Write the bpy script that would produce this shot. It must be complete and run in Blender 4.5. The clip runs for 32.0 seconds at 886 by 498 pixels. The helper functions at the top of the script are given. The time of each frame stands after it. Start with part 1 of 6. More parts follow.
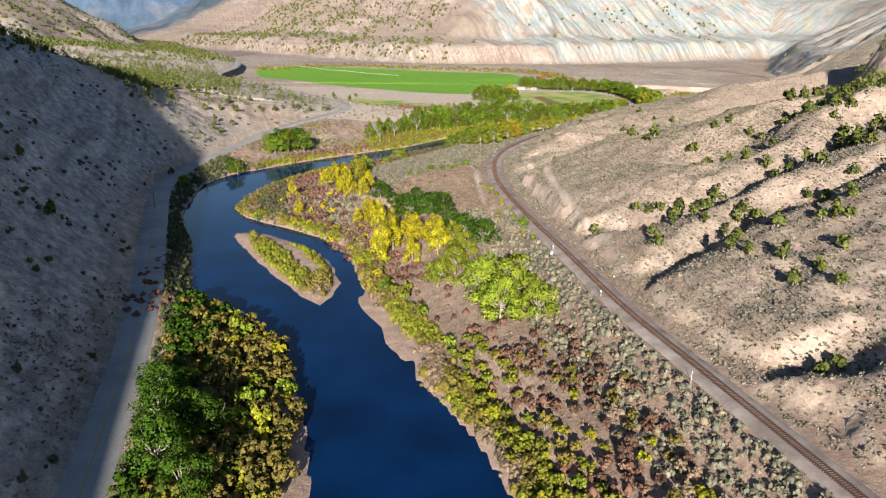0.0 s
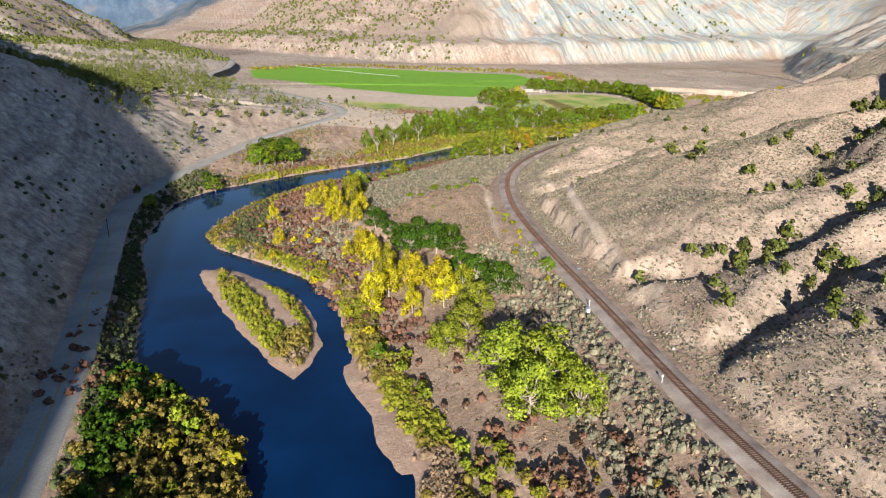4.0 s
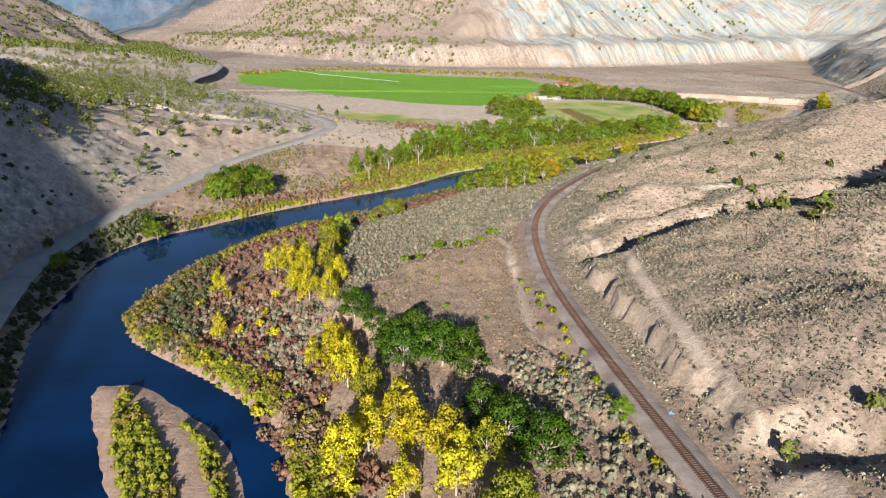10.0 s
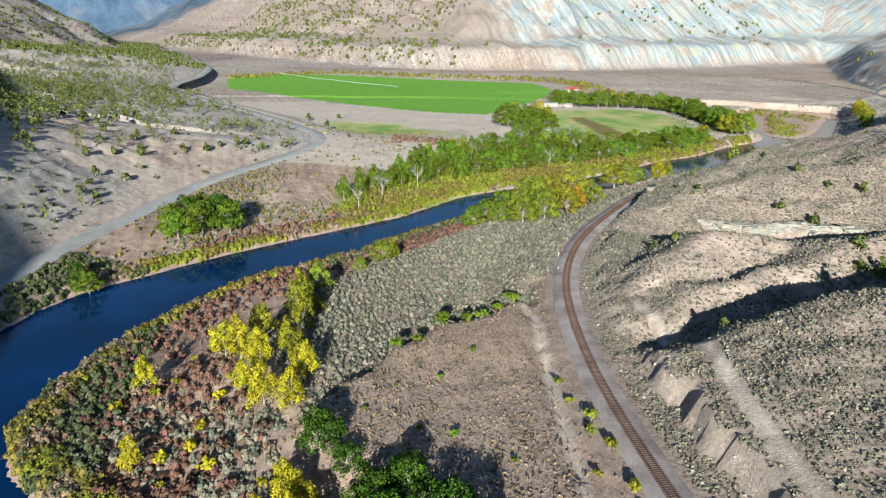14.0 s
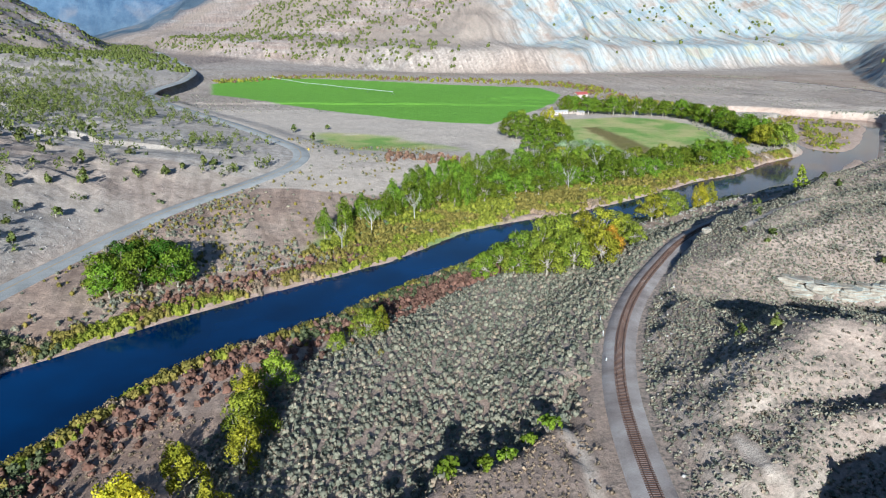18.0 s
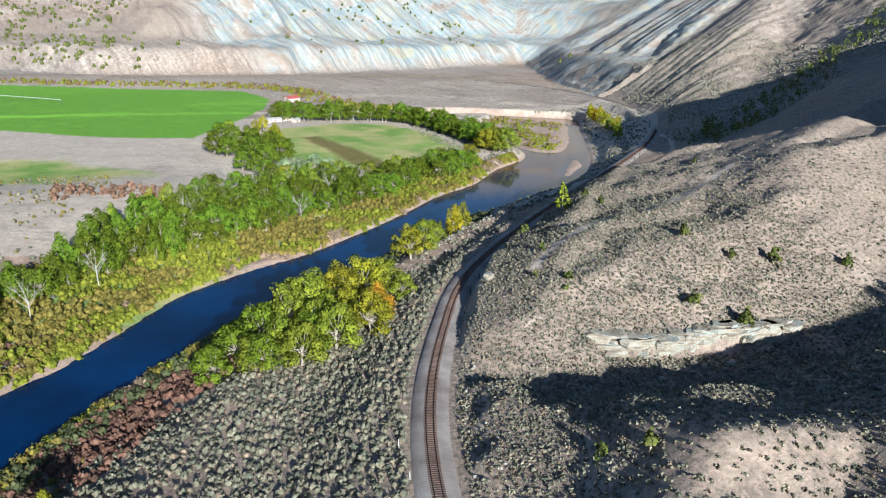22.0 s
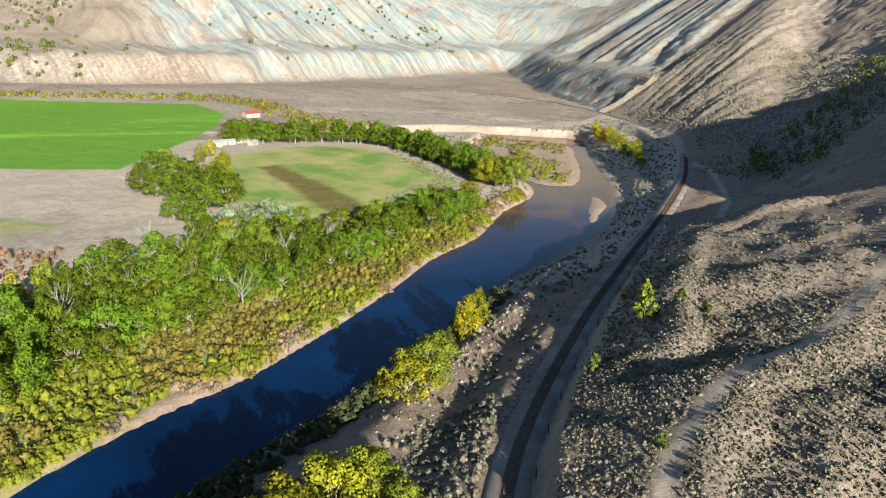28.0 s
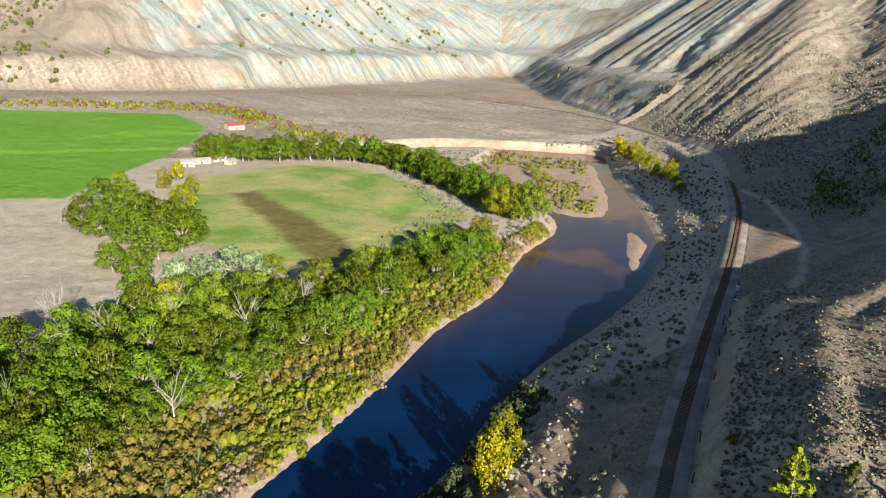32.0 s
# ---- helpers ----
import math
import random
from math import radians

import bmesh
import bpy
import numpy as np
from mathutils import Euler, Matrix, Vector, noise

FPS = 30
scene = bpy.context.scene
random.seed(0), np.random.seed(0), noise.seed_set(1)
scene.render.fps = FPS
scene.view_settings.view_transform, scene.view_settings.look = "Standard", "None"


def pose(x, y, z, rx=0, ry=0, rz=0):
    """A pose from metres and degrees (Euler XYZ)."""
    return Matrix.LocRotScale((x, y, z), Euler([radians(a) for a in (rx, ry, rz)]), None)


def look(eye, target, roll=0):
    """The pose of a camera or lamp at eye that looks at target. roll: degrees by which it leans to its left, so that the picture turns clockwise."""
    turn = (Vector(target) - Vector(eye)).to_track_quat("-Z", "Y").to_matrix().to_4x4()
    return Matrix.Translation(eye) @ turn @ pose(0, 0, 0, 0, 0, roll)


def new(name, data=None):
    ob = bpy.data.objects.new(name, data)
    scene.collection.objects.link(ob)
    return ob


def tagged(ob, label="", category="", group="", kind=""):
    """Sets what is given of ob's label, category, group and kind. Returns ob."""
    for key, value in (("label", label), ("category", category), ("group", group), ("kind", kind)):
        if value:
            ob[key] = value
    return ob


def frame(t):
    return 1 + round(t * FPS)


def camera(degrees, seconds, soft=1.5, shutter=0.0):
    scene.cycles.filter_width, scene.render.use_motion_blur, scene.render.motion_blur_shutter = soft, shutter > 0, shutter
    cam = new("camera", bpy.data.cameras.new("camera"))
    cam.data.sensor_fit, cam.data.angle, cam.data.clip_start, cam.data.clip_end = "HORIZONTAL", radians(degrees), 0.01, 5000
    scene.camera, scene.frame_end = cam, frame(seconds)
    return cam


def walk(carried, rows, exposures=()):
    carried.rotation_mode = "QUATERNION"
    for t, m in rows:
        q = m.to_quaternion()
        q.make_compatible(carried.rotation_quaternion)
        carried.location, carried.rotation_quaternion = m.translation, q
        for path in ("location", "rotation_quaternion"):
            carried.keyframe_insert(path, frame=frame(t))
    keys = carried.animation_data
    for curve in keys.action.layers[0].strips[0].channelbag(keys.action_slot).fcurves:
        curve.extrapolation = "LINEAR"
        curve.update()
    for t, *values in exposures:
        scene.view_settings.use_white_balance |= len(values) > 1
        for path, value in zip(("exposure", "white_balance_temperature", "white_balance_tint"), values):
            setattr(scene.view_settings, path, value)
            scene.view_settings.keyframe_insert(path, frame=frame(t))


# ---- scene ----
cam = camera(65.3, 32.0, 1.1)
METRES, EYE, TILT, LEAN, TURN = 510.0, 94.0, -18.3, 0.0, 0.0
ROWS = [
    (0.0, 0.0, 0.0, 0.0, 0.0, 0.0, -0.0),
    (0.5, -0.0005, 0.0128, 0.0041, 0.01, -0.02, -0.03),
    (1.0, -0.001, 0.0254, 0.0082, 0.01, -0.01, -0.05),
    (1.5, -0.0017, 0.0381, 0.0122, 0.0, -0.02, -0.08),
    (2.0, -0.0021, 0.0507, 0.0163, -0.0, -0.06, -0.12),
    (2.5, -0.0026, 0.0635, 0.0202, 0.01, -0.07, -0.13),
    (3.0, -0.003, 0.0762, 0.0243, 0.04, -0.1, -0.14),
    (3.5, -0.0035, 0.0892, 0.0282, 0.07, -0.11, -0.15),
    (5.5, -0.0045, 0.1411, 0.0448, 0.16, -0.15, -0.15),
    (6.0, -0.0048, 0.1545, 0.0492, 0.12, -0.27, -0.06),
    (6.5, -0.0051, 0.1684, 0.0538, 0.15, -0.26, -0.04),
    (7.0, -0.0055, 0.1825, 0.0585, 0.17, -0.23, -0.06),
    (7.5, -0.0058, 0.197, 0.0632, 0.22, -0.23, -0.06),
    (8.0, -0.0062, 0.2115, 0.0679, 0.25, -0.22, -0.07),
    (8.5, -0.0064, 0.2264, 0.0726, 0.28, -0.21, -0.05),
    (9.0, -0.0066, 0.2414, 0.0772, 0.28, -0.24, 0.01),
    (9.5, -0.0072, 0.2567, 0.0819, 0.28, -0.16, -0.01),
    (10.0, -0.0075, 0.2719, 0.0866, 0.32, -0.07, -0.05),
    (10.5, -0.0081, 0.2871, 0.0915, 0.3, -0.07, -0.05),
    (11.0, -0.0086, 0.3024, 0.0963, 0.29, -0.08, -0.03),
    (11.5, -0.009, 0.3179, 0.1013, 0.3, -0.02, -0.05),
    (12.0, -0.0094, 0.3335, 0.1059, 0.3, -0.01, -0.06),
    (12.5, -0.0099, 0.3487, 0.1108, 0.32, 0.05, -0.08),
    (13.0, -0.0101, 0.3638, 0.1156, 0.36, 0.05, -0.07),
    (13.5, -0.0104, 0.3787, 0.1203, 0.35, 0.02, -0.05),
    (14.0, -0.0107, 0.3936, 0.1252, 0.36, 0.02, -0.07),
    (14.5, -0.0109, 0.4085, 0.1302, 0.36, 0.03, -0.06),
    (16.5, -0.0124, 0.4704, 0.1496, 0.37, 0.11, 0.11),
    (17.0, -0.013, 0.4858, 0.1545, 0.32, 0.12, 0.07),
    (17.5, -0.0133, 0.5013, 0.1596, 0.34, 0.08, 0.11),
    (18.0, -0.0136, 0.5166, 0.1646, 0.32, 0.08, 0.14),
    (18.5, -0.0138, 0.532, 0.1697, 0.32, 0.05, 0.17),
    (19.0, -0.0135, 0.5477, 0.1744, -2.01, 0.0, 0.83),
    (19.5, -0.0133, 0.5635, 0.1793, -5.95, -0.08, 1.92),
    (20.0, -0.0132, 0.5791, 0.1842, -9.35, -0.25, 2.84),
    (20.5, -0.0126, 0.5945, 0.1893, -12.78, -0.49, 3.72),
    (21.0, -0.0118, 0.6101, 0.1945, -16.2, -0.73, 4.57),
    (21.5, -0.01, 0.6254, 0.1997, -19.51, -1.03, 5.4),
    (22.0, -0.0077, 0.6404, 0.2047, -22.76, -1.36, 6.15),
    (22.5, -0.0052, 0.6558, 0.2101, -24.91, -1.61, 6.58),
    (23.0, -0.0018, 0.6708, 0.2151, -24.93, -1.59, 6.56),
    (23.5, 0.0023, 0.6858, 0.22, -24.94, -1.54, 6.54),
    (24.0, 0.0069, 0.7006, 0.2249, -24.95, -1.5, 6.53),
    (24.5, 0.0118, 0.7155, 0.2295, -24.97, -1.48, 6.48),
    (25.0, 0.0171, 0.7301, 0.2344, -24.96, -1.47, 6.49),
    (25.5, 0.0226, 0.7448, 0.239, -24.97, -1.44, 6.48),
    (27.5, 0.0459, 0.8028, 0.2577, -25.03, -1.31, 6.46),
    (28.0, 0.0522, 0.8173, 0.2624, -25.02, -1.25, 6.43),
    (28.5, 0.0585, 0.8316, 0.2671, -24.99, -1.23, 6.42),
    (29.0, 0.0651, 0.8461, 0.2717, -24.96, -1.17, 6.39),
    (29.5, 0.0716, 0.8604, 0.2765, -24.96, -1.17, 6.37),
    (30.0, 0.0781, 0.8747, 0.2811, -24.96, -1.18, 6.37),
    (30.5, 0.0847, 0.8889, 0.2859, -24.96, -1.15, 6.36),
    (31.0, 0.0914, 0.9031, 0.2907, -24.96, -1.17, 6.34),
    (31.5, 0.0981, 0.9174, 0.2954, -24.94, -1.1, 6.35),
    (32.0, 0.1046, 0.9314, 0.3003, -24.94, -1.04, 6.31),
]
EXPOSURES = [(0.0, 0.84, 6450, 9), (3.5, 0.84, 6500, 9), (11.0, 0.82, 6450, 8), (13.0, 0.82, 6050, 4), (14.5, 0.79, 5600, 0), (19.0, 0.75, 5250, 2),
             (23.0, 0.83, 5650, 2), (25.5, 0.82, 6050, 0), (28.0, 0.82, 6400, 0), (32.0, 0.82, 6650, 0)]
walk(cam, [(t, pose(0, 0, EYE, TILT, LEAN, TURN) @ pose(METRES * x, METRES * y, METRES * z, 90 + pitch, roll, yaw)) for t, x, y, z, yaw, pitch, roll in ROWS], EXPOSURES)

# ---- world, sun ----
SUN_ELEV, SUN_AZ = 19.0, 183.0      # degrees; azimuth clockwise from +y, where the sun stands
world = bpy.data.worlds.new("world")
world.use_nodes = True
scene.world = world
wn = world.node_tree.nodes
sky = wn.new("ShaderNodeTexSky")
sky.sky_type = "NISHITA"
sky.sun_disc = False
sky.sun_elevation = radians(SUN_ELEV)
sky.sun_rotation = radians(SUN_AZ)
sky.air_density, sky.dust_density, sky.ozone_density = 1.0, 0.2, 3.0
world.node_tree.links.new(sky.outputs[0], wn["Background"].inputs[0])
wn["Background"].inputs[1].default_value = 0.06
sun = new("sun", bpy.data.lights.new("sun", "SUN"))
sun.data.energy, sun.data.angle, sun.data.color = 5.6, radians(0.5), (1.0, 0.92, 0.80)
az, el = radians(SUN_AZ), radians(SUN_ELEV)
sun.matrix_basis = look((0, 0, 300), (-math.sin(az) * math.cos(el), -math.cos(az) * math.cos(el), 300 - math.sin(el)))

# ---- materials ----


def material(name, rough=0.9, spec=0.2):
    m = bpy.data.materials.new(name)
    m.use_nodes = True
    b = m.node_tree.nodes["Principled BSDF"]
    b.inputs["Roughness"].default_value = rough
    b.inputs["Specular IOR Level"].default_value = spec
    return m, m.node_tree.nodes, m.node_tree.links, b


def noise_node(n, l, scale, detail=6.0, rough=0.6, coords=None):
    t = n.new("ShaderNodeTexNoise")
    t.inputs["Scale"].default_value = scale
    t.inputs["Detail"].default_value = detail
    t.inputs["Roughness"].default_value = rough
    if coords is not None:
        l.new(coords, t.inputs["Vector"])
    return t.outputs["Fac"]


def ramp(n, l, fac, stops):
    r = n.new("ShaderNodeValToRGB")
    e = r.color_ramp.elements
    while len(e) < len(stops):
        e.new(0.5)
    for k, (p, c) in enumerate(stops):
        e[k].position = p
        e[k].color = (*c, 1) if len(c) == 3 else c
    l.new(fac, r.inputs[0])
    return r.outputs["Color"]


def mix(n, l, fac, a, b, kind="MIX"):
    x = n.new("ShaderNodeMix")
    x.data_type = "RGBA"
    x.blend_type = kind
    for sock, v in ((x.inputs["Factor"], fac), (x.inputs["A"], a), (x.inputs["B"], b)):
        if isinstance(v, (int, float)):
            sock.default_value = v
        elif isinstance(v, tuple):
            sock.default_value = (*v, 1)
        else:
            l.new(v, sock)
    return x.outputs["Result"]


def math_node(n, l, op, a, b=0.0):
    x = n.new("ShaderNodeMath")
    x.operation = op
    for k, v in enumerate((a, b)):
        if isinstance(v, (int, float)):
            x.inputs[k].default_value = v
        else:
            l.new(v, x.inputs[k])
    return x.outputs[0]


def bump(n, l, b, height, strength, distance):
    x = n.new("ShaderNodeBump")
    x.inputs["Strength"].default_value = strength
    x.inputs["Distance"].default_value = distance
    l.new(height, x.inputs["Height"])
    l.new(x.outputs[0], b.inputs["Normal"])


def world_coords(n):
    return n.new("ShaderNodeNewGeometry").outputs["Position"]


def soil_material(name, dark, mid, light, scale=0.35, bump_size=0.15):
    m, n, l, b = material(name, 0.95, 0.1)
    p = world_coords(n)
    big = noise_node(n, l, scale * 0.12, 5, 0.6, p)
    small = noise_node(n, l, scale * 4, 8, 0.75, p)
    c = ramp(n, l, big, [(0.3, dark), (0.5, mid), (0.7, light)])
    c2 = ramp(n, l, small, [(0.3, (0.45, 0.45, 0.45)), (0.7, (1.0, 1.0, 1.0))])
    l.new(mix(n, l, 0.75, c, c2, "MULTIPLY"), b.inputs["Base Color"])
    bump(n, l, b, small, 0.6, bump_size)
    return m


def leaf_material(name, dark, light, spread=0.25, dry=None):
    """Leaves: colour varies by tree, by cluster and by leaf; a part of the light goes through."""
    m, n, l, b = material(name, 0.65, 0.08)
    g = n.new("ShaderNodeNewGeometry")
    o = n.new("ShaderNodeObjectInfo")
    near_dark = tuple(0.6 * d + 0.4 * e for d, e in zip(dark, light))
    stops = [(0.0, near_dark), (1.0, light)]
    if dry:
        stops = [(0.0, near_dark), (0.55, light), (0.62, dry), (0.8, tuple(0.6 * d for d in dry)), (0.84, light), (1.0, near_dark)]
    isl = ramp(n, l, g.outputs["Random Per Island"], stops)
    big = noise_node(n, l, 0.35, 3, 0.5, g.outputs["Position"])
    tone = ramp(n, l, big, [(0.32, (0.5, 0.56, 0.5)), (0.66, (1.2, 1.15, 1.0))])
    c = mix(n, l, 1.0, isl, tone, "MULTIPLY")
    hs = n.new("ShaderNodeHueSaturation")
    l.new(math_node(n, l, "ADD", math_node(n, l, "MULTIPLY", o.outputs["Random"], spread * 0.07), 0.5 - spread * 0.035), hs.inputs["Hue"])
    l.new(math_node(n, l, "ADD", math_node(n, l, "MULTIPLY", o.outputs["Random"], spread), 1.0 - spread * 0.5), hs.inputs["Value"])
    l.new(c, hs.inputs["Color"])
    l.new(hs.outputs[0], b.inputs["Base Color"])
    t = n.new("ShaderNodeBsdfTranslucent")
    l.new(hs.outputs[0], t.inputs["Color"])
    s = n.new("ShaderNodeMixShader")
    s.inputs[0].default_value = 0.25
    l.new(b.outputs[0], s.inputs[1])
    l.new(t.outputs[0], s.inputs[2])
    l.new(s.outputs[0], n["Material Output"].inputs["Surface"])
    return m


LEAF = {
    "green": leaf_material("leaf_green", (0.08, 0.145, 0.014), (0.225, 0.295, 0.03), 0.55),
    "dark": leaf_material("leaf_dark_green", (0.028, 0.07, 0.008), (0.085, 0.165, 0.018)),
    "lime": leaf_material("leaf_lime", (0.13, 0.19, 0.02), (0.35, 0.40, 0.05), 0.4),
    "yellow": leaf_material("leaf_yellow", (0.34, 0.295, 0.013), (0.62, 0.54, 0.038), 0.22),
    "gold": leaf_material("leaf_gold", (0.18, 0.18, 0.014), (0.42, 0.40, 0.04)),
    "orange": leaf_material("leaf_orange", (0.34, 0.15, 0.015), (0.62, 0.34, 0.04)),
    "silver": leaf_material("leaf_silver", (0.20, 0.28, 0.15), (0.45, 0.54, 0.36)),
    "juniper": leaf_material("leaf_juniper", (0.06, 0.085, 0.026), (0.205, 0.23, 0.07)),
    "red": leaf_material("twig_red", (0.13, 0.07, 0.055), (0.30, 0.175, 0.14)),
    "sage": leaf_material("leaf_sage", (0.105, 0.10, 0.085), (0.315, 0.305, 0.255), 0.1, (0.40, 0.32, 0.265)),
    "brush": leaf_material("brush_brown", (0.20, 0.14, 0.105), (0.44, 0.33, 0.255), 0.1),
    "reed": leaf_material("leaf_reed", (0.12, 0.15, 0.02), (0.33, 0.34, 0.05), 0.1),
    "hill": leaf_material("leaf_hill_sage", (0.165, 0.157, 0.132), (0.415, 0.39, 0.33), 0.1, (0.36, 0.285, 0.235)),
    "willow": leaf_material("leaf_willow", (0.115, 0.10, 0.028), (0.31, 0.25, 0.07), 0.1),
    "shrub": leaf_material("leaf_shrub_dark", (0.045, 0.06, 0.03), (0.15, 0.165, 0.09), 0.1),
}
bark, n, l, b = material("bark", 0.9)
l.new(ramp(n, l, noise_node(n, l, 3.0, 6, 0.6, world_coords(n)), [(0.3, (0.16, 0.12, 0.09)), (0.7, (0.5, 0.45, 0.38))]), b.inputs["Base Color"])

# ---- plan: lines on the ground, metres, z above the river ----
BANK_WEST = [(-20, -200), (-22, 40), (-25, 90), (-29, 125), (-38, 160), (-52, 195), (-72, 216), (-88, 228), (-99, 255), (-111, 290),
             (-132, 338), (-140, 378), (-144, 408), (-136, 435), (-118, 456), (-95, 481), (-70, 503), (-46, 523), (-30, 536), (-11, 561),
             (1, 577), (31, 597), (52, 607), (83, 629), (112, 653), (142, 680), (172, 699), (207, 735), (238, 757), (252, 777),
             (259, 803), (264, 857), (280, 908), (329, 968), (290, 985), (250, 985)]
BANK_EAST = [(30, -200), (24, 60), (18, 100), (15, 119), (9, 138), (0, 158), (-7, 170), (-10, 192), (-24, 222), (-29, 236),
             (-43, 284), (-66, 309), (-98, 334), (-109, 352), (-110, 370), (-107, 390), (-98, 412), (-82, 445), (-62, 465), (-42, 482),
             (-24, 507), (5, 536), (20, 552), (35, 565), (66, 582), (90, 598), (113, 613), (135, 631), (157, 646), (196, 665),
             (233, 688), (270, 722), (311, 784), (358, 863), (396, 925), (376, 947), (341, 974), (297, 1000), (250, 1003)]
ISLAND = [(-42, 219), (-62, 246), (-90, 292), (-96, 308), (-86, 309), (-72, 298), (-56, 283), (-44, 260), (-39, 238)]
POINT_BAR = [(268, 830), (262, 790), (273, 776), (293, 786), (337, 850), (366, 903), (347, 933), (329, 966), (290, 935), (276, 880)]
GRAVEL_BAR = [(-30, 230), (-24, 231), (-16, 222), (-9, 206), (-6, 190), (-10, 180), (-15, 187), (-19, 196), (-20, 204), (-24, 212), (-29, 222)]
MUD_BAR = [(269, 750), (286, 757), (272, 724), (246, 700), (222, 686), (238, 712)]
RAIL = [(140, -200), (100, 0), (87, 50), (74, 101), (63, 146), (53, 188), (44.5, 240), (35, 298), (29.5, 345), (29, 385), (33, 420), (44, 456),
        (63, 493), (88, 530), (131, 571), (180, 611), (263, 676), (334, 739), (412, 830), (455, 938), (474, 1040), (468, 1130), (430, 1230), (350, 1290), (100, 1330), (-500, 1450)]
RAIL_Z = 14.0
ROAD = [(-30, -200, 6), (-45, 20, 6), (-70, 110, 6), (-78, 140, 6), (-97, 205, 6), (-131, 300, 6), (-152, 360, 6), (-160, 400, 6.5), (-157, 455, 7), (-149, 514, 7.5),
        (-136, 575, 9), (-112, 626, 11), (-96, 668, 12.5), (-98, 705, 13.5), (-117, 740, 14), (-170, 815, 15), (-250, 918, 16), (-315, 1010, 17), (-340, 1080, 18), (-352, 1210, 20), (-420, 1420, 22), (-700, 2000, 24)]


def smooth_line(pts, step=4.0):
    """A line through the points, rounded by a spline, sampled about every step metres."""
    p = np.array(pts, float)
    out = []
    for k in range(len(p) - 1):
        a, b, c, d = p[max(k - 1, 0)], p[k], p[k + 1], p[min(k + 2, len(p) - 1)]
        m = max(1, int(np.linalg.norm((c - b)[:2]) / step))
        for u in np.arange(m) / m:
            out.append(0.5 * (2 * b + (c - a) * u + (2 * a - 5 * b + 4 * c - d) * u * u + (3 * b - a - 3 * c + d) * u ** 3))
    out.append(p[-1])
    return np.array(out)


def near_line(x, y, pts):
    """Distance to a line, the side (positive: to its right), the length along it and its third value there."""
    p = np.asarray(pts, np.float32)
    x, y = np.asarray(x, np.float32), np.asarray(y, np.float32)
    best = np.full(x.shape, 1e18, np.float32)
    side, along, third = (np.zeros(x.shape, np.float32) for _ in range(3))
    run = 0.0
    for a, b in zip(p[:-1], p[1:]):
        dx, dy = b[0] - a[0], b[1] - a[1]
        ll = dx * dx + dy * dy
        u = np.clip(((x - a[0]) * dx + (y - a[1]) * dy) / ll, 0, 1)
        ex, ey = x - a[0] - u * dx, y - a[1] - u * dy
        d = ex * ex + ey * ey
        w = d < best
        best = np.where(w, d, best)
        side = np.where(w, np.sign(ex * dy - ey * dx), side)
        along = np.where(w, run + u * math.sqrt(ll), along)
        if p.shape[1] > 2:
            third = np.where(w, a[2] + u * (b[2] - a[2]), third)
        run += math.sqrt(ll)
    return np.sqrt(best), side, along, third


def inside(x, y, poly):
    r = np.zeros(x.shape, bool)
    for (ax, ay), (bx, by) in zip(poly, poly[1:] + poly[:1]):
        if ay != by:
            r ^= ((ay > y) != (by > y)) & (x < (bx - ax) * (y - ay) / (by - ay) + ax)
    return r


def signed(x, y, poly):
    """Distance to a closed outline, negative inside."""
    d = near_line(x, y, poly + poly[:1])[0]
    return np.where(inside(x, y, poly), -d, d)


def step(v, a, b):
    t = np.clip((v - a) / (b - a), 0, 1)
    return t * t * (3 - 2 * t)


_table = np.random.RandomState(5).rand(256, 256)


def value_noise(x, y):
    xi, yi = np.floor(x).astype(int), np.floor(y).astype(int)
    u, v = x - xi, y - yi
    u, v = u * u * (3 - 2 * u), v * v * (3 - 2 * v)
    t = lambda i, j: _table[i & 255, j & 255]
    return (t(xi, yi) * (1 - u) + t(xi + 1, yi) * u) * (1 - v) + (t(xi, yi + 1) * (1 - u) + t(xi + 1, yi + 1) * u) * v


def fbm(x, y, size, octaves=5, gain=0.5):
    s, a, f = np.zeros(np.shape(x)), 1.0, 1.0 / size
    for k in range(octaves):
        s += a * (value_noise(x * f + 17.3 * k, y * f + 9.1 * k) - 0.5)
        a, f = a * gain, f * 2.03
    return s


def ridged(x, y, size, octaves=4):
    s, a, f = np.zeros(np.shape(x)), 1.0, 1.0 / size
    for k in range(octaves):
        s += a * (1 - np.abs(2 * value_noise(x * f + 31.7 * k, y * f + 3.3 * k) - 1))
        a, f = a * 0.5, f * 2.1
    return s


RIVER = [tuple(q) for q in smooth_line(BANK_WEST, 11)] + [tuple(q) for q in smooth_line(BANK_EAST, 11)[::-1]]
ISLE = [tuple(q) for q in smooth_line(ISLAND + ISLAND[:1], 6)[:-1]]
SHINGLE = [tuple(q) for q in smooth_line(GRAVEL_BAR + GRAVEL_BAR[:1], 3)[:-1]]
BAR = [tuple(q) for q in smooth_line(POINT_BAR + POINT_BAR[:1], 8)[:-1]]
RAIL_LINE = smooth_line(RAIL, 10)
ROAD_LINE = smooth_line(ROAD, 11)
